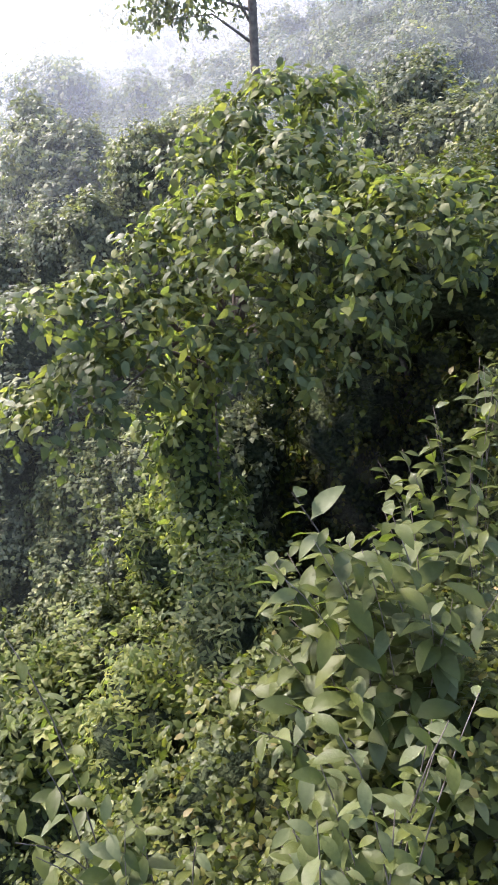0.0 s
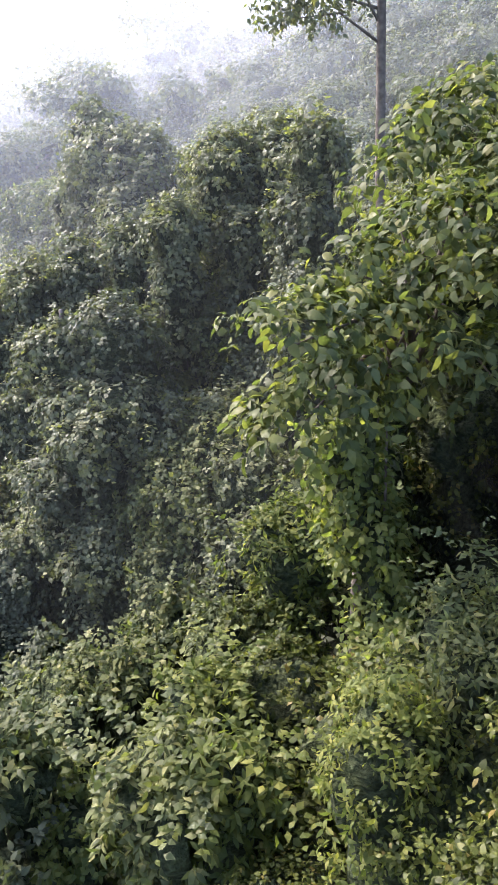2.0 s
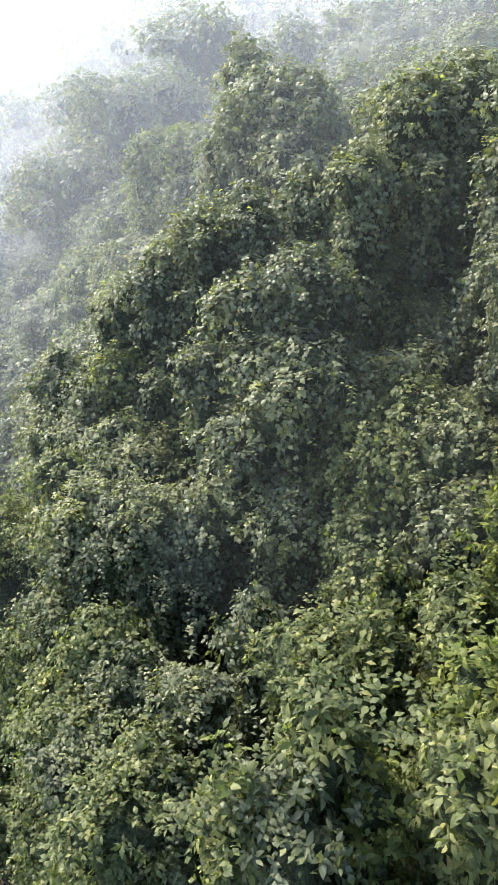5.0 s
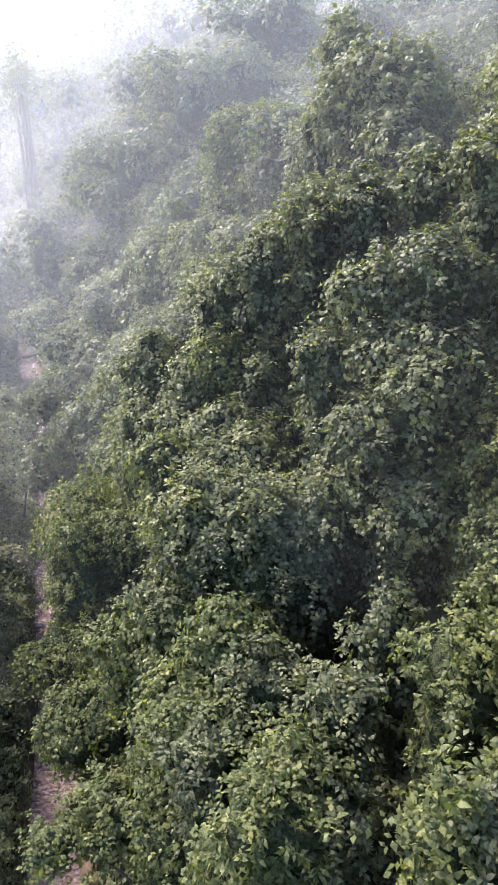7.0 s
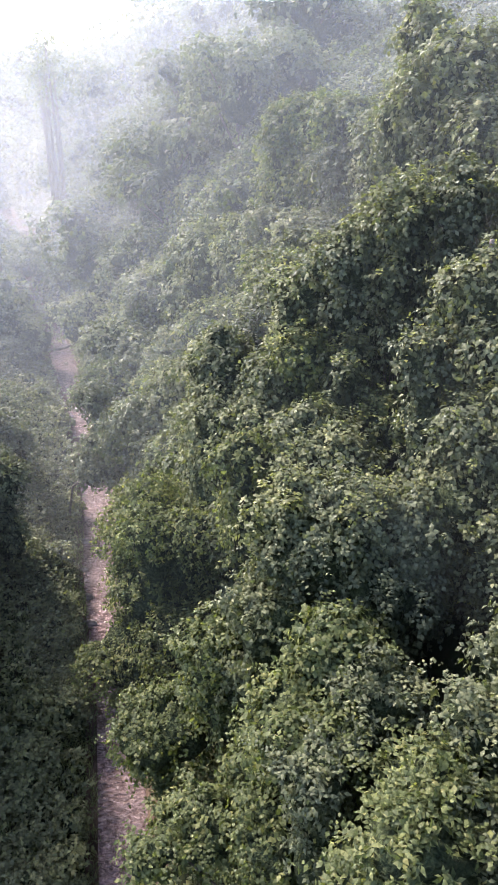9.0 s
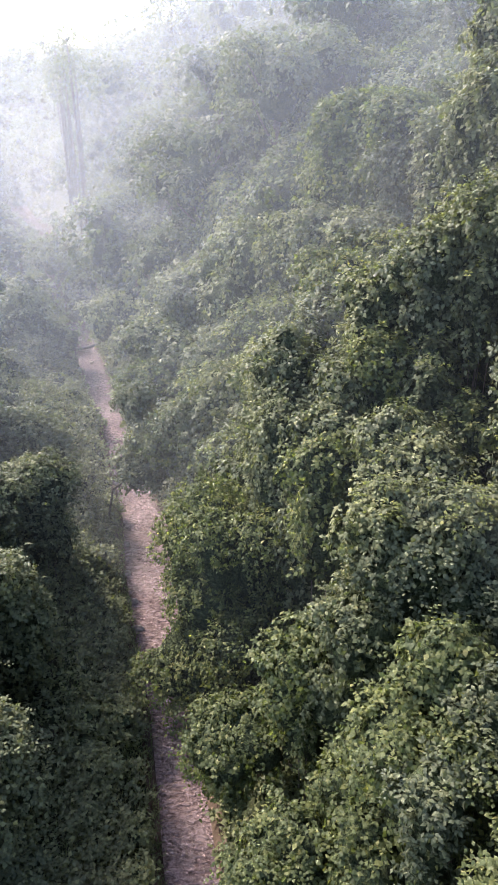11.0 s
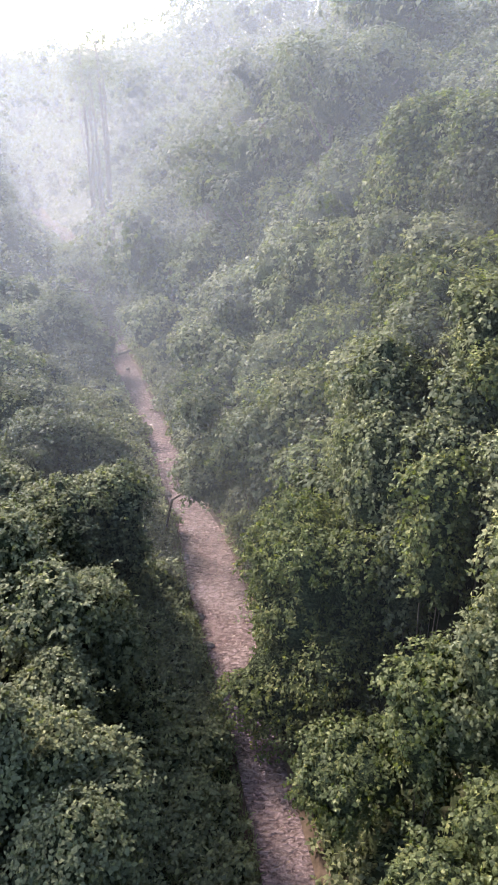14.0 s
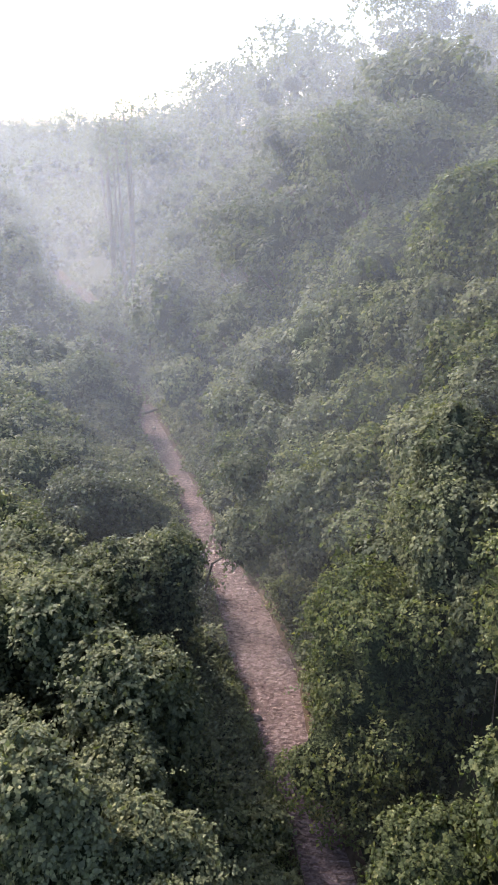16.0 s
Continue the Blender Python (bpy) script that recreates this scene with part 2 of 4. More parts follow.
def tube(points, radii, sides=7):
    """A tapered, closed tube along a polyline: vertices and faces."""
    pts = [Vector(p) for p in points]
    verts, faces = [], []
    for i, p in enumerate(pts):
        way = (pts[min(i + 1, len(pts) - 1)] - pts[max(i - 1, 0)]).normalized()
        a = way.cross(Vector((0.31, 0.95, 0.11))).normalized()
        b = way.cross(a)
        for k in range(sides):
            g = 2 * math.pi * k / sides
            verts.append(p + (a * math.cos(g) + b * math.sin(g)) * radii[i])
    for i in range(len(pts) - 1):
        for k in range(sides):
            q = (k + 1) % sides
            faces.append((i * sides + k, i * sides + q, (i + 1) * sides + q, (i + 1) * sides + k))
    faces.append(tuple(range(sides - 1, -1, -1)))
    faces.append(tuple(range((len(pts) - 1) * sides, len(pts) * sides)))
    return verts, faces


def tubes(name, list_of, mat):
    verts, faces = [], []
    for points, radii, sides in list_of:
        v, f = tube(points, radii, sides)
        faces += [tuple(i + len(verts) for i in q) for q in f]
        verts += v
    return mesh_of(name, verts, faces, mat, True)


# ---- the valley ----
STREAM_Y = [-400, 0, 18, 25, 30, 34, 40, 46, 52, 60, 68, 76, 90, 119, 130, 142, 171, 190, 214, 420]
STREAM_X = [90, -11.6, -18.1, -20.4, -22.2, -23.4, -25.6, -28.5, -31.0, -34.8, -38.7, -42.4, -48.0, -62.5, -69.0, -77.0, -91.0, -108, -135, -330]
WIDE_Y = [-400, 18, 25, 30, 34, 40, 46, 52, 60, 68, 76, 95, 119, 128, 136, 142, 420]
WIDE = [1.0, 0.95, 0.95, 1.2, 1.6, 1.35, 0.9, 0.85, 0.95, 1.1, 0.9, 0.9, 1.7, 2.2, 1.7, 1.5, 0.8]


def stream_x(y):
    return np.interp(y, STREAM_Y, STREAM_X)


def half_wide(y):
    return np.interp(y, WIDE_Y, WIDE)


def wave(x, y, s, seed=0.0):
    return np.sin(x * s + 1.3 * seed + 1.7 * np.sin(y * s * 0.7 + seed)) * np.cos(y * s * 0.9 - seed + 1.1 * np.sin(x * s * 0.6))


def ground_z(x, y):
    x, y = np.asarray(x, float), np.asarray(y, float)
    u, h = x - stream_x(y), half_wide(y)
    right, left = u - h, -u - h
    zr = 0.5 * np.clip(right / 0.5, 0, 1) + 1.02 * np.clip(right - 0.6, 0, 12) + np.clip(1 - (y - 110) / 160, 0.35, 1) * 0.5 * np.clip(right - 12.6, 0, 48) + 0.02 * np.clip(right - 60.6, 0, 200)
    zl = 0.45 * np.clip(left / 0.5, 0, 1) + 0.72 * np.clip(left - 0.7, 0, 5.0) + 0.2 * np.clip(left - 5.7, 0, 15) + 0.05 * np.clip(left - 20.7, 0, 120)
    bed = -0.5 * np.clip(1 - np.abs(u) / h, 0, 1) ** 0.5
    far = np.clip((y - 240) / 200, 0, 1) * 5
    z = np.where(right > 0, zr, np.where(left > 0, zl, bed))
    away = np.clip((np.abs(u) - h) / 6, 0, 1)
    z = z + 7.0 * np.exp(-((x - 2.5) ** 2 + (y - 1.0) ** 2) / 18.0)
    return z + far * away + away * (0.5 * wave(x, y, 0.35, 1) + 1.4 * wave(x, y, 0.06, 2))


def terrain():
    gy = np.concatenate([np.linspace(-300, -20, 25), np.arange(-18, 60, 0.6), np.arange(60, 140, 1.4), np.arange(140, 420, 8), np.linspace(430, 2400, 30)])
    gu = np.concatenate([-np.geomspace(1500, 16, 40), np.arange(-15, -3.2, 0.6), np.arange(-3.2, 3.2, 0.2), np.arange(3.2, 26, 0.7), np.geomspace(26, 1500, 45)])
    u, y = np.meshgrid(gu, gy)
    x = u + stream_x(y)
    v = np.stack([x, y, ground_z(x, y)], -1)
    nu = len(gu)
    i = (np.arange(len(gy) - 1)[:, None] * nu + np.arange(nu - 1)[None]).ravel()
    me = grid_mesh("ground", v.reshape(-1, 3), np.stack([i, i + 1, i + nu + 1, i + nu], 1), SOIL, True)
    me.materials.append(BANK)
    near = ((u[:-1, :-1] > -half_wide(y[:-1, :-1]) - 0.6) & (u[:-1, :-1] < half_wide(y[:-1, :-1]) + 0.45)).ravel()
    me.polygons.foreach_set("material_index", near.astype(np.int32))
    return tagged(new("ground", me), "steep forest floor of dark soil and leaf litter with bare earth banks", "ground", kind="structure")


terrain()


def water():
    gy = np.arange(-120, 400, 0.5)
    rows = np.linspace(-1.15, 1.15, 9)
    y = np.repeat(gy[:, None], 9, 1)
    x = stream_x(y) + rows[None] * half_wide(y)
    v = np.stack([x, y, np.zeros_like(x)], -1)
    i = (np.arange(len(gy) - 1)[:, None] * 9 + np.arange(8)[None]).ravel()
    me = grid_mesh("stream", v.reshape(-1, 3), np.stack([i, i + 1, i + 10, i + 9], 1), WATER, True)
    return tagged(new("stream", me), "shallow rippled reddish-brown muddy stream between earth banks", "stream", kind="structure")


water()

# ---- plants ----
# x, y, top and radius of the bushes that stand out
NEAR_SLOPE = [
    (-1.9, 14.0, 18.4, 1.0), (-3.2, 13.2, 16.4, 0.9), (-6.2, 13.0, 15.5, 1.0), (-5.0, 12.6, 15.8, 0.6), (-3.3, 10.1, 17.3, 0.9),
    (-3.7, 8.2, 17.6, 0.8), (-5.6, 9.1, 16.2, 0.9), (-0.3, 7.0, 20.7, 0.6), (-1.2, 6.6, 19.9, 0.7), (-1.9, 12.5, 15.4, 0.8),
    (-8.6, 12.8, 14.4, 0.8), (-9.3, 11.7, 13.7, 0.9), (-6.0, 8.9, 17.2, 0.6), (-6.4, 8.1, 16.7, 0.8), (-7.2, 8.2, 16.6, 0.5),
    (-4.0, 9.3, 16.3, 0.7), (-3.0, 8.1, 17.6, 0.8), (-5.2, 13.0, 15.2, 1.0), (-9.7, 10.7, 13.5, 0.9),
]
WATERSIDE = [
    (-16.6, 19.7, 6.6, 2.0), (-17.3, 19.4, 5.2, 1.2), (-13.0, 16.1, 9.2, 1.2), (-11.5, 13.4, 11.9, 0.9), (-14.5, 14.8, 7.8, 1.4),
    (-15.5, 13.6, 7.9, 0.8), (-12.5, 14.3, 9.0, 1.2), (-9.4, 12.5, 12.6, 1.0), (-10.2, 11.3, 11.7, 0.8), (-8.8, 11.3, 13.1, 0.9),
]
MIDDLE_SLOPE = [
    (-3.9, 19.4, 18.2, 2.1), (-4.8, 17.4, 16.0, 1.2), (-4.4, 15.8, 15.2, 1.0), (-6.5, 21.5, 21.3, 1.3),
    (-7.9, 21.3, 20.6, 1.0), (-6.6, 20.4, 19.5, 1.7), (-7.2, 20.1, 18.0, 1.6), (-8.4, 19.9, 15.7, 1.2), (-6.8, 19.5, 16.2, 1.6),
    (-9.2, 21.1, 18.6, 0.7), (-11.4, 19.3, 15.0, 1.5), (-10.0, 19.5, 14.9, 1.4), (-12.6, 19.2, 13.0, 1.4), (-11.2, 15.6, 13.5, 1.1),
    (-10.3, 18.3, 13.5, 1.4), (-11.0, 14.2, 12.4, 1.0), (-7.4, 15.2, 14.3, 0.8), (-12.7, 19.3, 14.9, 1.1), (-13.0, 18.5, 12.7, 1.5),
    (-14.5, 19.1, 10.6, 1.3), (-10.4, 14.7, 13.1, 1.1), (-11.8, 15.1, 12.3, 1.4), (-12.0, 19.8, 14.8, 1.1),
]
MIDDLE_SLOPE_B = [
    (-10.6, 18.9, 15.0, 1.0), (-12.4, 18.6, 14.1, 1.0), (-9.3, 18.8, 14.7, 1.0), (-11.3, 25.4, 17.1, 1.1), (-16.1, 29.0, 15.9, 1.5),
    (-13.3, 25.7, 16.4, 1.3), (-15.8, 27.2, 14.3, 1.6), (-14.3, 23.6, 14.4, 1.3), (-11.4, 21.7, 15.4, 1.1), (-10.0, 24.2, 15.5, 1.1),
]
UPPER_SLOPE = [
    (-4.8, 24.5, 23.7, 1.1), (-6.5, 25.2, 22.7, 0.9), (-8.2, 25.6, 22.2, 0.9), (-9.9, 25.6, 21.4, 0.9), (-11.4, 26.2, 20.2, 1.1),
    (-12.9, 26.8, 18.9, 1.2), (-12.7, 25.4, 17.1, 1.0), (-15.8, 30.6, 14.4, 1.4), (-12.3, 22.8, 15.8, 1.2), (-3.3, 26.6, 25.6, 1.3),
    (-1.5, 27.2, 26.1, 1.5), (-0.8, 21.6, 25.7, 0.9), (-1.1, 21.8, 24.2, 1.0), (-1.3, 19.7, 22.0, 0.9), (-0.8, 20.1, 20.1, 1.0),
    (-5.3, 24.8, 20.0, 1.2), (-3.3, 26.9, 21.1, 1.3), (-9.1, 34.7, 26.7, 0.9), (-7.6, 32.4, 26.0, 1.9), (-13.6, 43.7, 23.7, 2.3),
    (-9.2, 33.1, 24.2, 1.5), (-6.7, 31.5, 24.8, 1.4), (-2.8, 25.2, 23.4, 1.0), (-9.6, 26.0, 21.6, 1.0),
]
UPPER_SLOPE_B = [
    (-10.6, 26.2, 20.9, 0.9), (-12.4, 37.3, 18.4, 1.3), (-14.2, 33.3, 17.7, 1.4), (-12.2, 27.1, 17.8, 1.1), (-15.0, 32.0, 16.6, 1.1),
    (-15.8, 41.6, 18.5, 1.3), (-14.0, 38.1, 18.7, 1.2), (-22.8, 60.4, 17.5, 2.5), (-8.8, 33.6, 25.3, 1.2), (-10.2, 37.0, 23.2, 1.4),
    (-8.1, 32.1, 23.0, 1.4), (-11.8, 39.2, 21.9, 1.3), (-6.8, 32.4, 25.9, 1.2), (-7.0, 30.2, 23.8, 1.1), (4.9, 24.0, 27.3, 1.4),
    (4.1, 23.3, 25.9, 1.1), (5.3, 20.9, 26.0, 1.2), (4.3, 20.8, 24.0, 1.1), (4.8, 18.7, 24.0, 1.0),
]
SHADED_RECESS = [
    (-3.7, 27.0, 21.8, 1.4), (-2.3, 27.0, 22.8, 1.4), (-2.6, 26.0, 20.5, 1.4), (-4.0, 25.9, 19.2, 1.3), (-2.2, 22.8, 18.8, 1.1), (-3.5, 22.8, 17.9, 1.1), (-4.9, 24.2, 18.2, 1.0),
    (-4.2, 26.2, 21.7, 1.1), (-3.0, 25.7, 21.2, 1.1), (-4.1, 24.7, 20.0, 1.1), (-2.9, 24.2, 19.3, 1.1), (-2.1, 26.8, 20.3, 1.1),
]
FAR_SLOPE = [
    (-25.0, 53.7, 12.3, 2.2), (-24.9, 47.1, 9.5, 2.1), (-26.2, 44.7, 8.4, 1.9), (-19.6, 36.5, 11.6, 1.7), (-20.7, 36.2, 10.2, 1.7),
    (-24.0, 37.9, 7.3, 1.5), (-17.4, 30.4, 10.3, 1.4), (-25.1, 38.8, 9.3, 1.2), (-15.0, 25.4, 11.3, 1.1), (-14.1, 24.8, 15.1, 1.0),
    (-16.3, 29.2, 13.5, 1.5), (-14.7, 31.4, 16.4, 1.3), (-16.8, 33.0, 14.5, 1.4), (-18.3, 36.5, 12.1, 1.6), (-20.5, 37.0, 10.7, 1.6),
    (-22.3, 37.1, 9.3, 1.7), (-24.9, 37.9, 6.2, 1.8), (-22.9, 37.0, 7.8, 1.4), (-21.5, 45.3, 10.8, 2.0), (-24.6, 52.8, 11.5, 2.2),
    (-26.9, 48.4, 10.0, 2.1), (-32.9, 59.8, 8.6, 2.6), (-37.5, 72.9, 14.3, 3.5), (-29.2, 70.1, 12.5, 2.9),
]
FAR_SLOPE_B = [
    (-15.0, 37.7, 17.2, 1.5), (-12.6, 38.1, 18.7, 1.5), (-12.4, 41.3, 21.7, 1.8), (-11.8, 40.3, 23.8, 1.7), (-16.1, 27.8, 10.5, 1.3),
    (-18.5, 31.9, 10.2, 1.4),
]
LEFT_BANK = [
    (-28.8, 27.6, 10.0, 1.7), (-27.3, 29.9, 9.6, 1.6), (-32.5, 39.4, 7.3, 2.4), (-40.0, 59.1, 4.9, 2.2),
    (-25.9, 23.0, 8.9, 1.5), (-26.7, 21.6, 10.3, 1.4), (-25.9, 19.5, 8.7, 1.3),
    (-24.7, 16.6, 9.1, 1.3), (-23.7, 16.7, 8.2, 1.3), (-23.6, 14.3, 8.8, 1.3),
    (-51.0, 71.0, 7.3, 3.8), (-42.0, 62.0, 8.0, 2.4), (-34.4, 32.2, 8.4, 2.0),
    (-33.5, 37.9, 8.2, 2.0), (-26.7, 15.6, 12.0, 1.1), (-25.9, 15.5, 10.8, 1.0), (-29.0, 23.3, 11.6, 1.4),
]
CANOPY = NEAR_SLOPE + WATERSIDE + MIDDLE_SLOPE + MIDDLE_SLOPE_B + UPPER_SLOPE + UPPER_SLOPE_B + SHADED_RECESS + FAR_SLOPE + FAR_SLOPE_B + LEFT_BANK
KNOWN = np.array(CANOPY)


def canopy_z(x, y):
    u = x - stream_x(y)
    base = np.where(u > 0, 5 + 1.35 * np.clip(u, 0, 14) + 0.5 * np.clip(u - 14, 0, 30), 6.5 + 0.4 * np.clip(-u, 0, 12))
    ku = KNOWN[:, 0] - stream_x(KNOWN[:, 1])
    kb = np.where(ku > 0, 5 + 1.35 * np.clip(ku, 0, 14) + 0.5 * np.clip(ku - 14, 0, 30), 6.5 + 0.4 * np.clip(-ku, 0, 12))
    w = 1 / ((KNOWN[:, 0] - x) ** 2 + (KNOWN[:, 1] - y) ** 2 + 1.5) ** 1.5
    return float(base + np.sum(w * (KNOWN[:, 2] - kb)) / (w.sum() + 1 / 12 ** 3))


def billow(p, scale, seed):
    """Rounded swellings with creases between them, 0 to 1."""
    q = np.random.default_rng(seed)
    total = 0.0
    for _ in range(3):
        d = unit(q.normal(0, 1, 3))
        total = total + np.abs(np.sin(p @ d * math.pi / scale + q.random() * 6.28))
    return total / 3


BODIES = []  # x, y, top, radius, dome height, length of the curtain below it


def add_body(x, y, z, rad, curtain=3.5, steep=1.15):
    BODIES.append((x, y, z, rad, rad * steep, curtain))


def bush_lobes(k):
    """One bush: a dome, the column of creeper below it, and the rounded clumps that swell out of both."""
    x, y, z, rad, h, curtain = BODIES[k]
    r = np.random.default_rng(500 + k)
    low = min(curtain, 6.0)
    n, m = int(6 + 4.5 * rad), int(1.7 * rad * low)
    out = [(x, y, z - h, 0.74 * rad, 0.74 * rad, 0.8 * h)]
    if low > 1:
        out.append((x, y, z - h - 0.42 * low, 0.7 * rad, 0.7 * rad, 0.72 * low))
    for i in range(n + m):
        g = 2.4 * i + r.random() * 0.9
        c = rad * r.uniform(0.2, 0.52) + 0.08
        if i < n:
            th = math.acos(1 - 0.97 * (i + 0.5 * r.random()) / n)
            far = r.uniform(0.8, 1.3) * rad - 0.7 * c
            out.append((x + far * math.sin(th) * math.cos(g), y + far * math.sin(th) * math.sin(g), z - h + (h - 0.8 * c) * math.cos(th) * r.uniform(0.72, 1.12), c, c, c * r.uniform(0.7, 0.95)))
        else:
            far = r.uniform(0.7, 1.12) * rad * (1 - 0.18 * (i - n) / m) - 0.7 * c
            out.append((x + far * math.cos(g), y + far * math.sin(g), z - h - low * (i - n + r.random()) / m, c, c, c * r.uniform(1.3, 2.2)))
    return out


COARSE_U, COARSE_V = np.meshgrid(np.linspace(0, 2 * math.pi, 7)[:-1], np.linspace(0.2, math.pi - 0.2, 4))
COARSE = np.stack([np.sin(COARSE_V) * np.cos(COARSE_U), np.sin(COARSE_V) * np.sin(COARSE_U), np.cos(COARSE_V)], -1).reshape(-1, 3)
COARSE_FACES = np.array([[i * 6 + j, i * 6 + (j + 1) % 6, i * 6 + 6 + (j + 1) % 6, i * 6 + 6 + j] for i in range(3) for j in range(6)] + [[0, 1, 2, 3], [0, 3, 4, 5], [18, 21, 20, 19], [18, 23, 22, 21]])
SKIN_U, SKIN_V = np.meshgrid(np.linspace(0, 2 * math.pi, 17)[:-1], np.linspace(0.16, math.pi - 0.16, 11))
SKIN = np.concatenate([np.stack([np.sin(SKIN_V) * np.cos(SKIN_U), np.sin(SKIN_V) * np.sin(SKIN_U), np.cos(SKIN_V)], -1).reshape(-1, 3), [[0, 0, 1.0], [0, 0, -1.0]]])
SKIN_FACES = np.array([[i * 16 + j, i * 16 + 16 + j, i * 16 + 16 + (j + 1) % 16] for i in range(10) for j in range(16)] + [[i * 16 + j, i * 16 + 16 + (j + 1) % 16, i * 16 + (j + 1) % 16] for i in range(10) for j in range(16)]
                      + [[176, j, (j + 1) % 16] for j in range(16)] + [[177, 160 + (j + 1) % 16, 160 + j] for j in range(16)])


def inner_mesh(lobes, share, at, r):
    """One closed, uneven skin inside a plant's clumps, its dark colour standing for the shade there."""
    c, rad = np.array([l[:3] for l in lobes]), np.array([l[3:6] for l in lobes]) * share
    w = rad.prod(1)
    mid = (c * w[:, None]).sum(0) / w.sum()
    squash = np.array([1.0, 1.0, max(1.0, 0.7 * np.ptp(c[:, 2]) / max(np.ptp(c[:, 0]), 0.5))])
    d = SKIN * squash
    far = np.full(len(d), 0.15)
    for k in range(len(lobes)):
        p, q = (mid - c[k]) / rad[k], d / rad[k]
        aa, bb, cc = (q * q).sum(1), q @ p, p @ p - 1
        disc = bb * bb - aa * cc
        far = np.maximum(far, np.where(disc > 0, (-bb + np.sqrt(np.maximum(disc, 0))) / aa, 0))
    v = mid - np.array(at) + d * (far * r.uniform(0.9, 1.02, len(d)))[:, None]
    return grid_mesh("inner_growth", v, SKIN_FACES, SHADE_DARK, True)


def inner_lumps(lobes, at, r, share=0.72):
    """The same for a whole thicket."""
    v = [np.array(l[:3]) - np.array(at) + COARSE * (share * r.uniform(0.82, 1.1, (len(COARSE), 1))) * np.array(l[3:6]) for l in lobes]
    f = np.concatenate([COARSE_FACES + len(COARSE) * i for i in range(len(lobes))])
    return grid_mesh("inner_growth", np.concatenate(v), f, SHADE_DARK, True)


def within(p, bodies, share):
    hit = np.zeros(len(p), bool)
    for x, y, z, rad, h, curtain in bodies:
        deep = z - p[:, 2]
        width = np.where(deep < h, rad * np.sqrt(np.clip(1 - (1 - deep / h) ** 2, 0, 1)), rad)
        hit |= (deep > 0) & (deep < h + curtain) & (np.hypot(p[:, 0] - x, p[:, 1] - y) < share * width)
    return hit


def hanging(points, outs, count, leaf, r):
    """Long strands of leaves that trail down the outside of a bush."""
    pick = np.nonzero((outs[:, 2] > 0.0) & (outs[:, 2] < 0.75))[0]
    if len(pick) < 3:
        pick = np.arange(len(points))
    pick = r.choice(pick, count)
    per = 20
    start, away = points[pick], outs[pick] * np.array([1.0, 1.0, 0.0])
    s = np.linspace(0, 1, per)[None, :, None]
    long = r.uniform(0.7, 2.2, (count, 1, 1))
    sway = np.stack([np.sin(s[..., 0] * 5 + k) * 0.07 for k in r.random(count) * 6], 0).reshape(count, per, 1)
    p = start[:, None] + away[:, None] * (0.1 + 0.3 * np.sqrt(s) * long * 0.5) + np.array([0, 0, 1.0]) * (0.2 * np.sin(s * 3.0) - s * s * 0.4 - s * 0.6) * long + sway
    m = count * per
    p = p.reshape(-1, 3) + r.normal(0, leaf * 0.35, (m, 3))
    away = np.repeat(away, per, 0)
    tip = unit(np.array([0, 0, -0.8]) + away * 0.4 + r.normal(0, 0.5, (m, 3)))
    face = unit(away * 0.8 + np.array([0, 0, 0.5]) + r.normal(0, 0.3, (m, 3)))
    length = leaf * r.uniform(0.7, 1.25, m)
    return p, tip, face, length, length * 0.7


def reaching(points, outs, count, leaf, r):
    """Free shoots that reach out of the crest of a bush and arch over."""
    pick = np.nonzero(outs[:, 2] > 0.35)[0]
    if len(pick) < 3:
        pick = np.arange(len(points))
    pick = r.choice(pick, count)
    per = 13
    turn = r.random(count) * 6.28
    way = unit(outs[pick] * 0.7 + np.stack([np.cos(turn), np.sin(turn), np.full(count, 0.35)], 1) * 0.7)[:, None]
    s = np.linspace(0.05, 1, per)[None, :, None]
    long = r.uniform(0.3, 1.25, (count, 1, 1)) * (0.6 + 3.0 * leaf)
    p = points[pick][:, None] + way * s * long + np.array([0, 0, 1.0]) * (0.3 * s - 0.75 * s * s) * long
    m = count * per
    p = p.reshape(-1, 3) + r.normal(0, leaf * 0.16, (m, 3))
    w = np.repeat(way[:, 0], per, 0)
    side = unit(np.cross(w, np.array([0, 0, 1.0]))) * np.tile(np.where(np.arange(per) % 2, 1.0, -1.0), count)[:, None]
    tip = unit(side * 0.8 + w * 0.5 - np.array([0, 0, 0.25]) + r.normal(0, 0.2, (m, 3)))
    face = unit(np.array([0, 0, 0.9]) + r.normal(0, 0.3, (m, 3)))
    length = leaf * r.uniform(0.55, 1.0, m)
    return p, tip, face, length, length * 0.65


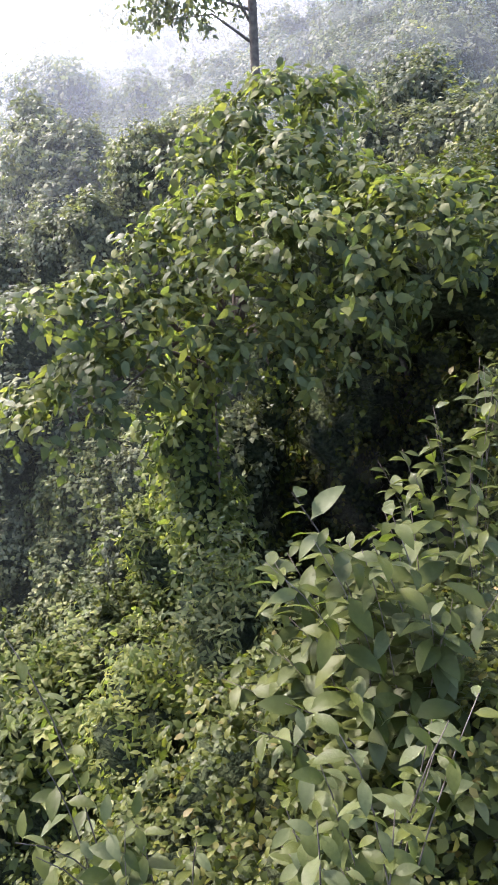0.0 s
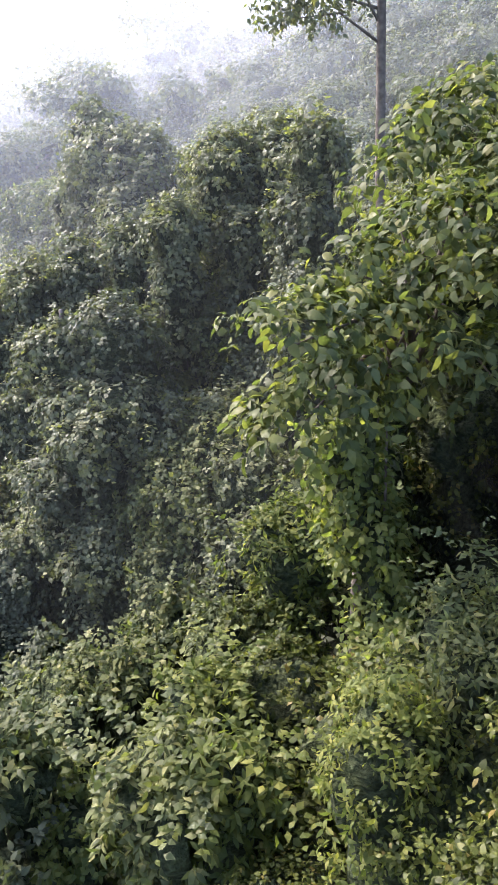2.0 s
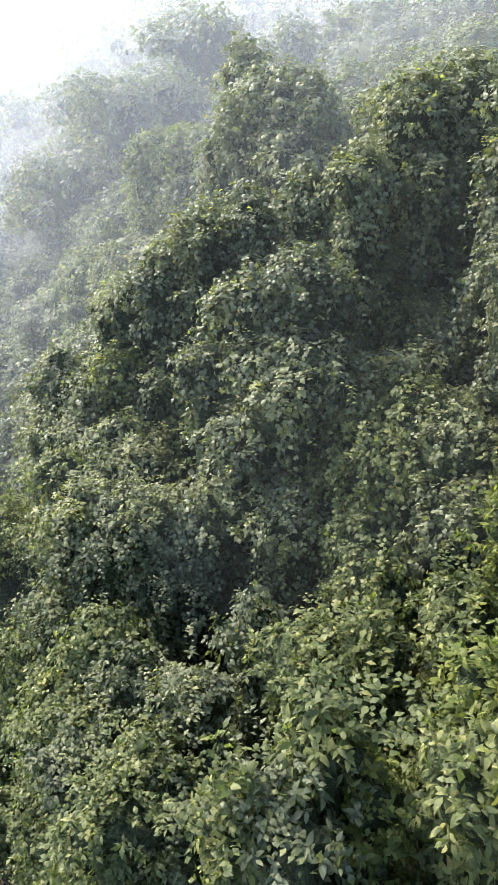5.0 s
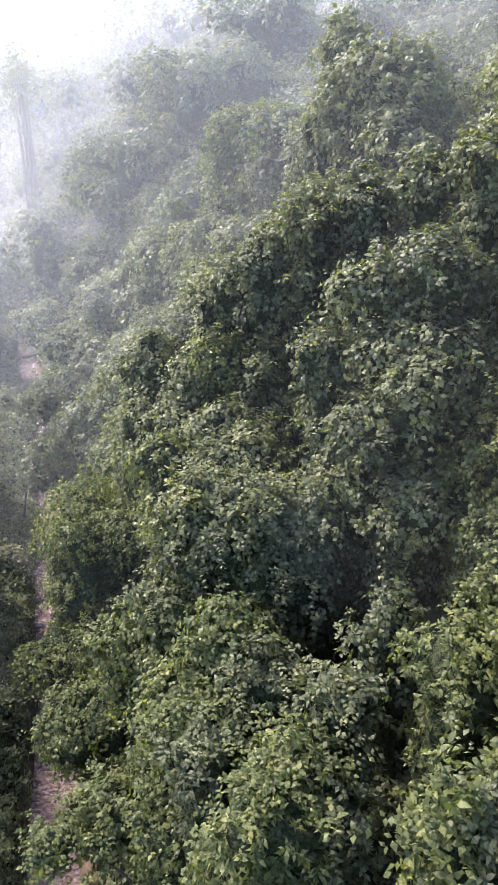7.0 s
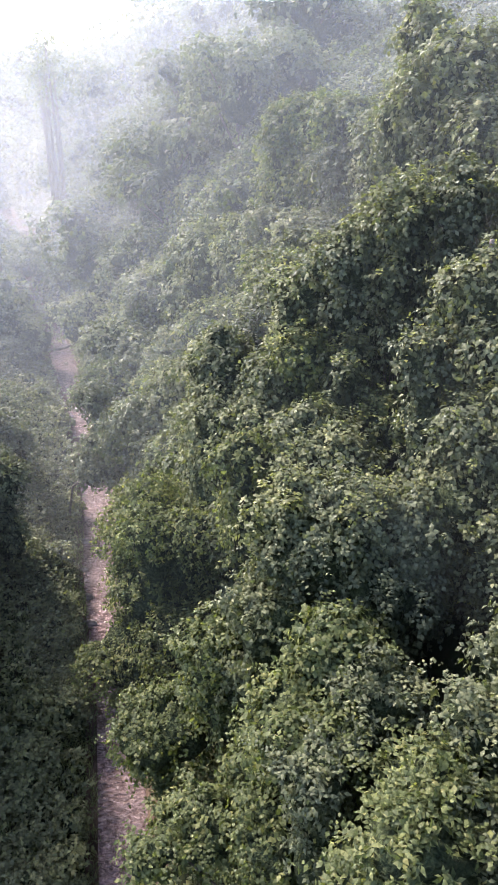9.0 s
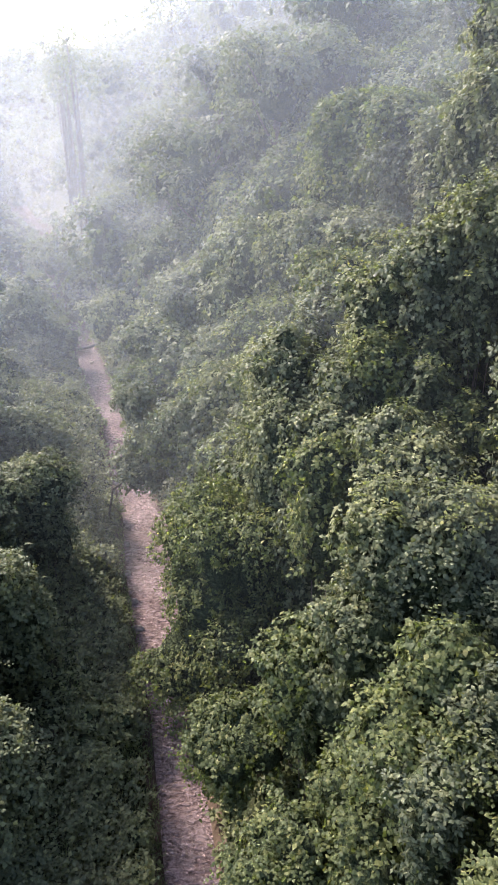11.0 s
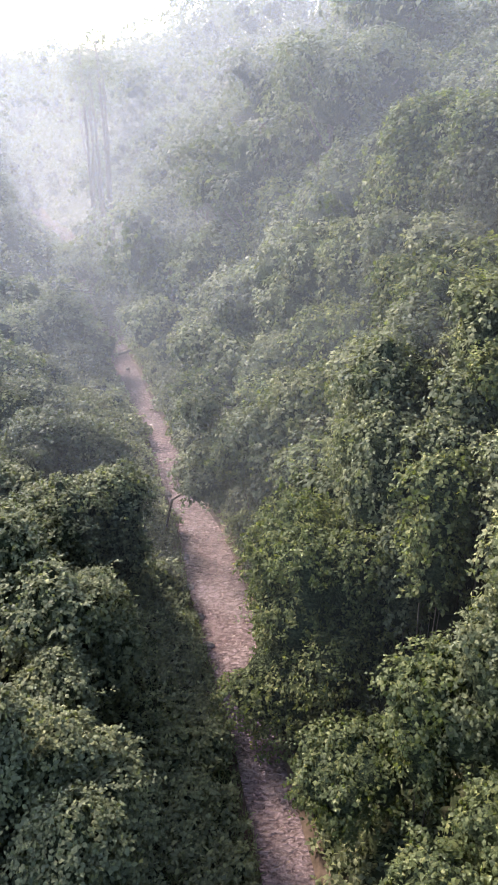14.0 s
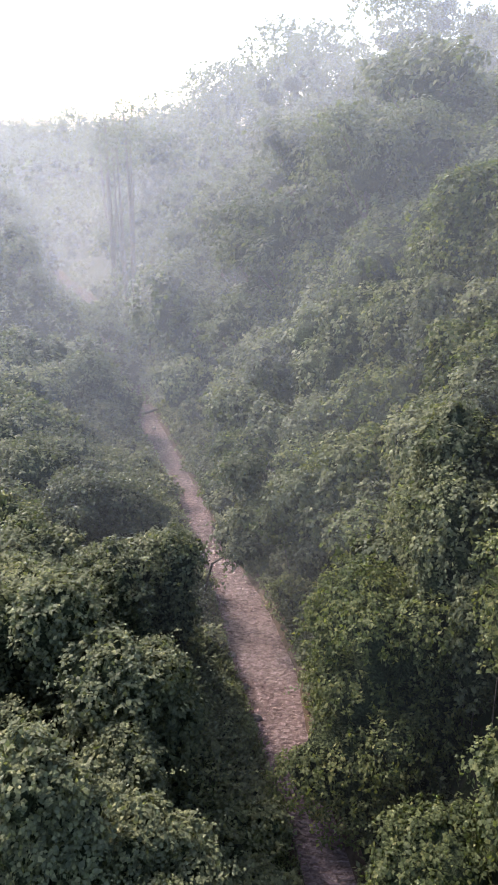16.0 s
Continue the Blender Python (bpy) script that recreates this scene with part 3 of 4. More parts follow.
def draped(name, k, leaf, aspect, mat, fine, density, label, category, group, per=5, into=None):
    """A bush under a coat of creeper: overlapping leaves over rounded clumps, round a core coloured dark for shade, on
    a few stems.
    """
    body = BODIES[k]
    x, y, z, rad, h, curtain = body
    r = np.random.default_rng(1000 + k)
    others = [b for i, b in enumerate(BODIES) if i != k and math.hypot(b[0] - x, b[1] - y) < rad + b[3] + 1.5]
    lobes = [l for i, l in enumerate(bush_lobes(k)) if i < 2 or not within(np.array([l[:3]]), others, 0.6)[0]]
    lobes = [l for l in lobes if l[2] + 0.6 * l[5] > float(ground_z(l[0], l[1]))]
    if not lobes:
        return None
    count = int(density * 1.25 * 2 * math.pi * rad * (h + min(curtain, 6.0)) / per)
    p, o = shell(lobes, count, r, rough=(0.76, 1.24) if y < 15 else (0.82, 1.15))
    keep = ~within(p, others, 0.74) & (p[:, 2] > ground_z(p[:, 0], p[:, 1]) + 0.05)
    keep &= ~((o[:, 1] > 0.25) & (o[:, 2] < 0.45) & (r.random(len(p)) < 0.92))
    if 6 < y < 34 and x > stream_x(y):
        keep &= billow(p, 0.5 if y < 15 else 0.8, k) + r.normal(0, 0.05, len(p)) > (0.6 if y < 15 else 0.52)
    keep &= (p[:, 2] > z - h - 2.2) | (r.random(len(p)) < (0.75 if y < 30 else 0.5))
    p, o = p[keep], o[keep]
    if len(p) < 12:
        return None
    if into is not None:
        into[0].append(sprays(p, o, per, leaf * 1.7, leaf, aspect, r, 0.35))
        into[1].extend(lobes[:5])
        return None
    ob = new(name)
    ob.location = (x, y, z)
    p = p - np.array([x, y, z])
    part("foliage", leaf_mesh("foliage", *sprays(p, o, per, leaf * (0.75 if per > 6 else 1.5), leaf, aspect, r, *((0.1, 0.4, 0.5, 0.5) if y < 15 and x > -12.5 else (0.2, 0.3, 0.35, 0.8) if x < stream_x(y) else (0.38, 0.5, 0.24, 0.2) if y < 28 else (0.3, 0.5, 0.15, 0.15))), mat, fine), ob)
    if y < 46 and leaf < 0.3:
        strands = [hanging(p, o, int(2 + 4 * rad), leaf * 0.95, r), reaching(p, o, int((16 if y < 15 else 5) + (8 if y < 30 else 5) * rad), leaf * 0.95, r)]
        part("vine", leaf_mesh("vine", *[np.concatenate(q) for q in zip(*strands)], mat), ob)
    # Shoots along the crest, coloured pale as if lit by the sun.
    if k < len(CANOPY) and k % 3 and 17 < y < 31 and z > 14.5 and x > stream_x(y):
        part("vine", leaf_mesh("vine", *reaching(p, o, int(6 + 9 * rad), leaf * 0.9, r), LEAF_SUNLIT), ob, "crest vine with sunlight put into its leaf colour")
    part("inner_growth", inner_mesh(lobes, 0.8, (x, y, z), r), ob, "dark core that stands for the shade among the leaves")
    rr = random.Random(k)
    if curtain <= 1.0:
        side, deep = (2.6 if x > float(stream_x(y)) else -2.6), (5.0 if x > 0 else 0.9)
        foot = Vector((side, deep, float(ground_z(x + side, y + deep)) - 0.3 - z))
        part("stem", tubes("stem", [([foot, (side * 0.75, 0.7 * deep, foot.z * 0.55), (side * 0.3, 0.3 * deep, -1.5 * h), (0, 0, -0.7 * h)], [0.05 * rad, 0.045 * rad, 0.035 * rad, 0.01], 6)], BARK), ob)
        return tagged(ob, label, category, group)
    foot = max(float(ground_z(x, y)) - 0.3, z - h - curtain - 4) - z
    for q in range(3):
        g = 2.1 * q + rr.random()
        part("stem", tubes("stem", [([(0.25 * math.cos(g), 0.25 * math.sin(g), foot), (0.3 * rad * math.cos(g), 0.3 * rad * math.sin(g), foot * 0.5), (0.4 * rad * math.cos(g), 0.4 * rad * math.sin(g), -0.8 * h)], [0.02 * rad, 0.014 * rad, 0.006], 5)], BARK), ob)
    return tagged(ob, label, category, group)


r0 = random.Random(4)
for x, y, z, rad in CANOPY:
    over = -4.2 < x - float(stream_x(y)) < 3.4
    add_body(x, y, z, 0.85 * rad if over else rad, 0.9 if over else 3.2 if y < 14.5 else 4.0, 0.95 if over else 1.2)
# the slope between them
yy = 4.0
while yy < 64:
    step = 2.5 if yy < 30 else 3.4
    xx = -52.0
    while xx < (20 if yy < 24 else 34):
        x, y = xx + r0.uniform(-0.9, 0.9), yy + r0.uniform(-0.9, 0.9)
        xx += step
        u = float(x - stream_x(y))
        rad = r0.uniform(1.4, 2.3) * (1 if y < 30 else 1.35)
        if -half_wide(y) - 5.2 - rad < u < half_wide(y) + 0.5 + 1.1 * rad:
            continue
        if min((x - k[0]) ** 2 + (y - k[1]) ** 2 for k in CANOPY) < 1.7 or u < (-15 if y < 33 else -19) or u > (25 if y < 24 else 25 + 0.75 * (y - 24)):
            continue
        if math.hypot(x + 8.7, y - 16.8) < 1.6 or math.hypot(x + 16.6, y - 23.8) < 1.5:
            continue
        if y < 23 and 0 < u < 6.5:
            continue
        if y < 6.5 or abs(x - 1.0) < 4.2 and y < 13.5 or x > -1.5 and y < 16:
            continue
        z = canopy_z(x, y) - (r0.uniform(2.8, 4.2) if y < 15 else r0.uniform(1.1, 3.0))
        add_body(x, y, max(z, float(ground_z(x, y)) + 1.5), rad, 4.0)
    yy += step
for x, y, z, rad in ((-24.2, 18.4, 5.0, 1.6), (-23.0, 15.2, 4.0, 1.4), (-25.8, 17.9, 6.2, 1.5), (-4.9, 9.4, 14.6, 1.5), (-5.1, 7.0, 14.8, 1.3), (-4.9, 11.2, 13.6, 1.4), (-2.0, 8.4, 16.6, 1.3), (-2.1, 10.6, 17.2, 1.3), (-2.0, 6.9, 17.0, 1.2), (1.1, 4.6, 22.0, 1.2), (0.2, 4.5, 21.2, 1.1), (1.9, 3.6, 22.2, 1.1), (-0.6, 3.9, 20.6, 1.1), (0.6, 3.0, 21.3, 1.0), (0.3, 6.8, 19.8, 1.4), (2.4, 6.5, 21.2, 1.0), (-0.5, 8.6, 18.6, 1.2), (1.0, 8.6, 18.4, 1.2)):
    add_body(x, y, z, rad, 2.5)
# small bushes leaning over the water along the foot of the slope
yy = 25.0
while yy < 80:
    rad = r0.uniform(0.9, 1.5)
    add_body(float(stream_x(yy) + half_wide(yy)) + 0.75 * rad + (0.3 if 42 < yy < 54 else 0.7 if yy < 58 else 1.2), yy, r0.uniform(1.7, 3.2), rad, 2.0)
    yy += r0.uniform(1.5, 2.4)
yy = 6.0
while yy < 74:
    rad = r0.uniform(0.5, 1.0)
    u = -float(half_wide(yy)) - r0.uniform(0.9, 5.6)
    x = float(stream_x(yy)) + u
    add_body(x, yy, float(ground_z(x, yy)) + r0.uniform(0.6, 1.5), rad, 0.8)
    yy += r0.uniform(0.5, 1.1)
# rank growth under the trees further up
yy = 64.0
while yy < 215:
    u = -18.0
    while u < (66 if yy < 150 else 16):
        y, rad = yy + r0.uniform(-1.5, 1.5), r0.uniform(2.2, 3.4) * (0.7 if 112 < yy < 150 and -9 < u < 7 else 1.0)
        uu = u + r0.uniform(-1.5, 1.5)
        u += 4.6 if yy < 100 or uu < 16 else 6.5
        if abs(uu) < half_wide(y) + (0.8 * rad + 0.4 if y < 79 else 0.4 * rad if 116 < y < 146 else -3.0):
            continue
        x = float(stream_x(y)) + uu
        top = float(ground_z(x, y)) + r0.uniform(2.5, 4.6) * (1.7 if uu > 16 else 1.0)
        if -10 < uu < 6 and y < 146:
            top = min(top, max(1.5, 0.19 * (121 - y), top - 3.1))
        add_body(x, y, top, rad, 2.5)
    yy += 4.8
# the growth goes on behind the way
yy = -17.0
while yy < 4.5:
    u = -20.0
    while u < 30:
        x, y, rad = float(stream_x(yy)) + u + r0.uniform(-1, 1), yy + r0.uniform(-1, 1), r0.uniform(2.2, 3.2)
        uu = x - float(stream_x(y))
        u += 4.2
        if abs(uu) > half_wide(y) + rad + 0.2 and not (x > -7 and y > -4):
            add_body(x, y, float(ground_z(x, y)) + r0.uniform(2.2, 4.0), rad, 2.5)
    yy += 4.2
# the back of the hollow, and bushes added at its right to shut out light
for x, y, z, rad in ((5.6, 11.8, 23.8, 1.9), (3.8, 18.2, 24.4, 2.0), (6.0, 13.6, 24.6, 1.9), (5.6, 17.0, 25.2, 2.0), (2.4, 18.4, 23.6, 1.9), (6.8, 15.5, 26.0, 2.3), (7.0, 19.5, 26.6, 2.3), (5.8, 21.5, 26.0, 1.8), (2.4, 21.4, 24.4, 1.6), (4.6, 9.9, 22.9, 1.3)):
    add_body(x, y, z, rad, 6.0)
# Roof of bushes added above the hollow to keep the sun out of it.
for x, y, z, rad in ((1.5, 12.9, 24.3, 1.4), (3.3, 12.6, 24.3, 1.6), (2.6, 14.7, 24.6, 1.8), (4.6, 14.2, 24.7, 1.8), (0.7, 14.4, 23.4, 1.0), (1.4, 16.4, 24.2, 1.6)):
    add_body(x, y, z, rad, 1.0, 0.8)
add_body(-0.4, 15.2, 19.7, 0.9, 4.0)
add_body(0.35, 15.8, 21.4, 0.7, 4.5)
LOOKS = (
    (LEAF, "creeper-covered bush with hanging green vines"), (LEAF_DARK, "dark green creeper-smothered bush on the slope"),
    (LEAF, "thick vine mound on the steep hillside"), (LEAF_LIGHT, "light green leafy bush catching the sun"))
NEAR_LOOKS = (
    (LEAF_FRESH, 0.2, 0.38, "shrub with fresh pale green leaves in morning light"), (LEAF_LIGHT, 0.19, 0.42, "bright green shrub standing up from the slope"),
    (LEAF_FRESH, 0.15, 0.58, "dense yellow-green shrub with small leaves"), (LEAF_LIGHT, 0.22, 0.32, "young bright green shrub with narrow fresh leaves"))
# Fill shrubs: a darker leaf than the rest, so their colour stands for shade.
SHADE_LOOKS = (
    (LEAF_SHRUB, 0.15, 0.6, "olive green shrub, darker leaf standing for the shade between taller ones"), (LEAF_SHRUB, 0.16, 0.55, "dull green shrub with drooping leaves"))
DULL_LOOKS = (
    (LEAF_DARK, 0.16, 0.5, "grey-green shrub with hanging sprays of leaves"), (LEAF_LIGHT, 0.17, 0.45, "mid-green shrub with narrow leaves on the slope"))
BANK_GROWTH, THICKET = ([], []), ([], [])
for k, body in enumerate(BODIES):
    x, y = body[:2]
    known = k < len(CANOPY)
    if 2.5 < y < 15 and x > -12.5:
        mat, leaf, aspect, text = (NEAR_LOOKS[k % 4] if x > -5.8 else (NEAR_LOOKS[1], *DULL_LOOKS)[k % 3]) if known else SHADE_LOOKS[r0.randrange(2)]
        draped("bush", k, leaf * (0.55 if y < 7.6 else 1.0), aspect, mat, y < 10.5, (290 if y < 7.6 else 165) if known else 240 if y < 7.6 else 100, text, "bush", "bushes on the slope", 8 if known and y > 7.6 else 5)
    else:
        mat, text = LOOKS[r0.randrange(4)] if y > 24 else LOOKS[(0, 1, 0)[r0.randrange(3)]]
        if y < 24 and stream_x(y) < x < -13.5:
            mat, text = LEAF_LIGHT, "leafy grey-green bush leaning over the stream"
        if known and -13.5 < x < -8 and 13 < y < 17:
            mat, text = LEAF_LIGHT, "creeper-clad bush with drooping green leaves"
        if x - stream_x(y) > 25 and y > 24 and not known:
            mat, text = LOOKS[1]
        if known and x < stream_x(y):
            mat, text = (LEAF, "fresh green leafy bush on the stream bank") if y < 37 else LOOKS[1]
        # Darker leaf picked here in place of the shade from the taller mounds.
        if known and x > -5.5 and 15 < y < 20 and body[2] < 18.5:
            mat, text = LEAF_LIGHT, "green creeper mound in a darker leaf colour that stands for shade"
        # Back of the hollow: its shade is helped by a darker leaf colour.
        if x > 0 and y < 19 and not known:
            mat, text = SHADE_LOOKS[1][::3]
        leaf, dense = (0.165, 142) if y < 20 else (0.185, 115) if y < 30 else (0.235, 70) if y < 46 else (0.31, 34) if y < 64 else (0.58, 5)
        unseen = y < 2.5 or not -22.5 - 0.5 * y < x < 2.5 + 0.37 * y
        if unseen:
            leaf, dense = 0.45, 8
        bank = body[5] == 0.8
        if not known and not bank:
            dense *= 0.5 if x - stream_x(y) < 25 else 0.3
        draped("bush", k, leaf, 0.7, mat, False, dense, text, "bush", "bushes on the slope", 5, BANK_GROWTH if bank else THICKET if y > 64 or unseen else None)

for (arrays, lobes), leaves, text in ((BANK_GROWTH, LEAF, "low leafy bushes crowding the bank of the stream"), (THICKET, LEAF_DARK, "dense misty thicket filling the upper valley")):
    ob = new("thicket", leaf_mesh("thicket", *[np.concatenate(q) for q in zip(*arrays)], leaves))
    part("inner_growth", inner_lumps(lobes, (0, 99, 0) if leaves is LEAF_DARK else (0, 0, 0), np.random.default_rng(8)), ob, "dark core that stands for the shade among the leaves").location = (0, 99, 0) if leaves is LEAF_DARK else (0, 0, 0)
    tagged(ob, text, "thicket", kind="stuff")

USED = set()


def put_mound(ob, x, y, z, rad, turn, tall=1.0):
    m = Matrix.LocRotScale((x, y, z), Euler((0, 0, turn)), (rad / 2, rad / 2, rad / 2 * tall))
    if ob.name not in USED:
        USED.add(ob.name)
        ob.matrix_world = m
        return ob
    return copy_thing(ob, m)


def crown_tree(name, seed, tall, spread, size, count, mat, lean=0.0):
    """A forest tree: tapered trunk, limbs, and a crown of leafy lobes round the limb ends. Its foot is at z = 0."""
    r = np.random.default_rng(seed)
    ob = new(name)
    trunk = [(0, 0, -1.0), (0.1, 0.05, tall * 0.3), (0.15 + lean * 0.5, 0.1, tall * 0.6), (0.1 + lean, 0, tall * 0.9)]
    wide = 0.022 * tall
    lines = [(trunk, [wide, wide * 0.8, wide * 0.55, wide * 0.2], 8)]
    lobes = [(lean, 0, tall * 0.9, spread * 0.45, spread * 0.45, spread * 0.36)]
    for k in range(9):
        a, h = 2.4 * k + r.random(), tall * r.uniform(0.5, 0.85)
        reach = spread * r.uniform(0.5, 0.85)
        end = (reach * math.cos(a) + lean * h / tall, reach * math.sin(a), h + r.uniform(0.3, 0.16 * tall))
        lines.append(([(lean * 0.4, 0, h - 0.14 * tall), (end[0] * 0.5, end[1] * 0.5, h), end], [wide * 0.4, wide * 0.25, wide * 0.08], 5))
        q = spread * r.uniform(0.26, 0.44)
        lobes.append((*end, q, q, q * r.uniform(0.6, 0.95)))
    part("trunk", tubes("trunk", lines, BARK), ob)
    p, o = shell(lobes, count, r)
    part("crown", leaf_mesh("crown", *sprays(p, o, 6, size * 2.0, size, 0.6, r, 0.25), mat), ob)
    part("inner_growth", inner_mesh([(lean * 0.8, 0, tall * 0.74, spread * 0.5, spread * 0.5, tall * 0.17)] + lobes, 0.66, (0, 0, 0), r), ob, "dark core that stands for the shade among the leaves")
    return ob


def lobed(name, lobes, lines, count, size, aspect, mat, seed, per=7, hang=0.3, fine=True, droop=0.35, twig=2.2, inner=0.0):
    """A plant standing where its lobes are given: limbs along lines, leaves over the lobes."""
    r = np.random.default_rng(seed)
    ob = new(name)
    for i, line in enumerate(lines):
        part("limb" if i else "trunk", tubes("limb" if i else "trunk", [line], BARK), ob)
    p, o = shell(lobes, count, r)
    part("crown", leaf_mesh("crown", *sprays(p, o, per, size * twig, size, aspect, r, hang, droop), mat, fine), ob)
    if inner:
        part("inner_growth", inner_mesh(lobes, inner, (0, 0, 0), r), ob, "dark core that stands for the shade among the leaves")
    return ob


# the round tree by the water
lob = [(-19.0, 27.4, 8.2, 1.9), (-17.6, 27.8, 7.6, 1.7), (-20.0, 27.3, 7.4, 1.3), (-16.6, 27.0, 6.4, 1.6), (-19.7, 26.9, 5.6, 1.2), (-18.9, 25.9, 5.6, 1.6), (-17.4, 25.6, 4.6, 1.7), (-19.4, 26.0, 3.6, 1.2), (-18.8, 24.9, 3.0, 1.5), (-19.7, 24.9, 1.9, 1.2), (-16.8, 24.6, 2.6, 1.4), (-15.6, 26.6, 6.2, 1.5), (-15.8, 25.6, 4.0, 1.5), (-18.4, 24.2, 1.6, 1.3), (-16.2, 27.8, 7.4, 1.4), (-19.3, 24.0, 1.5, 1.0), (-19.9, 24.2, 2.8, 0.8), (-18.6, 25.6, 8.6, 1.2), (-16.6, 25.6, 8.8, 1.3), (-17.6, 23.9, 5.0, 1.2), (-15.4, 25.2, 3.0, 1.5), (-20.9, 24.5, 2.6, 1.0), (-21.3, 24.9, 2.0, 0.8), (-20.4, 24.6, 2.8, 1.0)]
lob = [(x, y, z, r, r, 0.98 * r) for x, y, z, r in lob]
limb = [([(-18.2, 27.0, 0.0), (-18.3, 27.1, 3.0), (-18.6, 27.3, 6.0), (-19.0, 27.4, 8.4)], [0.3, 0.24, 0.16, 0.05], 8)]
limb += [([(-18.3, 27.1, 2.5), ((a[0] - 18.3) / 2, (a[1] + 27.1) / 2, a[2] * 0.6 + 1.2), a[:3]], [0.14, 0.09, 0.03], 6) for a in lob[3:9]]
tagged(lobed("tree", lob, limb, 3400, 0.19, 0.55, LEAF_LIGHT, 51, fine=False, twig=1.8, inner=0.82), "round-crowned green tree leaning over the muddy stream", "tree")

# the broad-leaved tree that overhangs a dark hollow
lob = [(-2.18, 8.1, 23.12, 0.49, 0.31), (-1.67, 8.4, 23.24, 0.44, 0.28), (-2.15, 7.8, 22.26, 0.43, 0.25), (-1.58, 8.2, 22.44, 0.57, 0.45), (-0.96, 8.6, 22.92, 0.65, 0.46), (-1.24, 9.2, 23.67, 0.34, 0.27),
       (-0.77, 9.3, 23.91, 0.4, 0.34), (-0.16, 9.3, 24.03, 0.6, 0.47), (-0.17, 8.9, 23.24, 0.73, 0.53), (0.22, 8.8, 22.57, 0.74, 0.4), (-0.76, 10.5, 24.49, 0.44, 0.37), (-0.16, 10.9, 24.89, 0.61, 0.45)]
lob += [(0.45, 11.0, 25.3, 0.6, 0.45), (1.15, 11.2, 25.36, 0.38, 0.31), (0.62, 10.0, 24.49, 0.63, 0.49), (0.72, 8.6, 23.91, 0.69, 0.44), (1.27, 8.4, 23.56, 0.56, 0.37), (1.16, 8.8, 22.83, 0.4, 0.33),
        (1.58, 8.6, 24.13, 0.49, 0.37), (2.25, 8.8, 24.16, 0.57, 0.32), (1.94, 8.4, 23.73, 0.43, 0.37), (2.42, 8.2, 23.87, 0.36, 0.42), (1.35, 9.6, 24.3, 0.48, 0.34), (3.0, 8.8, 24.0, 0.6, 0.5)]
lob = [(x, y, z, w, 0.5 * (w + 0.7), t) for x, y, z, w, t in lob]
limb = [([(-0.8, 11.4, 13.6), (-0.85, 11.4, 18.0), (-0.7, 11.3, 21.6), (0.4, 10.6, 24.4)], [0.14, 0.11, 0.09, 0.04], 8)]
limb += [([(-0.3, 10.9, 21.8), ((a[0] - 0.2) / 2, (a[1] + 10.8) / 2, (a[2] + 23.0) / 2), (a[0], a[1], a[2] - 0.1)], [0.05, 0.035, 0.01], 6) for a in lob[:13]]
tagged(lobed("tree", lob, limb, 1500, 0.175, 0.5, LEAF_BROAD, 52, per=6, droop=0.7, hang=0.0), "broad-leaved tree overhanging a dark hollow on the slope", "tree")

# the column of creeper under it, in a paler leaf for the sun it lacks
lob = [(-0.89, 11.2, 20.33, 0.65, 0.52), (-0.77, 11.2, 19.65, 0.76, 0.62), (-0.6, 11.0, 19.05, 0.71, 0.62), (-0.33, 10.8, 18.35, 0.54, 0.54), (-0.34, 10.6, 17.74, 0.58, 0.54), (-0.43, 10.4, 17.03, 0.68, 0.54), (-1.27, 11.0, 20.7, 0.42, 0.42), (-0.8, 11.1, 21.3, 0.5, 0.6), (-0.7, 11.0, 22.1, 0.45, 0.5)]
lob = [(x - 0.18, y, z, 0.85 * w, 0.8 * w, t) for x, y, z, w, t in lob]
tagged(lobed("creeper", lob, [([(-0.6, 10.9, 14.6), (-0.5, 10.9, 18), (-0.6, 11.0, 22.4)], [0.04, 0.03, 0.015], 6)], 620, 0.16, 0.6, LEAF_FRESH, 53, per=6, hang=0.55, inner=0.7), "climbing creeper round a tree trunk, pale leaf colour standing for sunlight", "creeper")

# the thin tall tree with hanging leaves
lob = [(-1.5, 17.3, 27.35, 0.75, 0.6, 0.5), (-0.7, 17.6, 27.8, 0.6, 0.5, 0.4), (-2.0, 17.4, 27.7, 0.6, 0.6, 0.5), (0.6, 17.8, 29.6, 1.3, 1.2, 1.0), (-0.6, 17.5, 30.8, 1.5, 1.4, 1.2), (1.2, 17.6, 31.6, 1.4, 1.3, 1.1)]
limb = [([(0.45, 17.5, 14.5), (0.35, 17.5, 21.0), (0.22, 17.5, 24.5), (0.1, 17.5, 28.0), (0.15, 17.5, 31.5)], [0.13, 0.115, 0.105, 0.09, 0.05], 8)]
limb += [([(0.12, 17.5, 26.9 + 0.3 * i), ((a[0] + 0.1) / 2, 17.5, a[2] + 0.1), a[:3]], [0.035, 0.022, 0.01], 5) for i, a in enumerate(lob)]
tagged(lobed("tree", lob, limb, 1100, 0.135, 0.5, LEAF, 54, hang=0.6), "slender tall tree with a bare pale trunk", "tree")

# a crowned tree and its pale trunk higher up the valley side
FAR = [crown_tree("tree", 60 + i, 11.0, 3.6, 0.46, 250, (LEAF_DARK, LEAF_DARK, LEAF)[i], lean=0.4 * i) for i in range(3)]
WIDE_TREE = crown_tree("tree", 66, 13.0, 4.2, 0.34, 1100, LEAF_DARK, 0.5)
WIDE_TREE.matrix_world = pose(-19.8, 57.5, float(ground_z(-19.8, 57.5)))
tagged(WIDE_TREE, "tall spreading tree with a pale trunk in the mist", "tree")
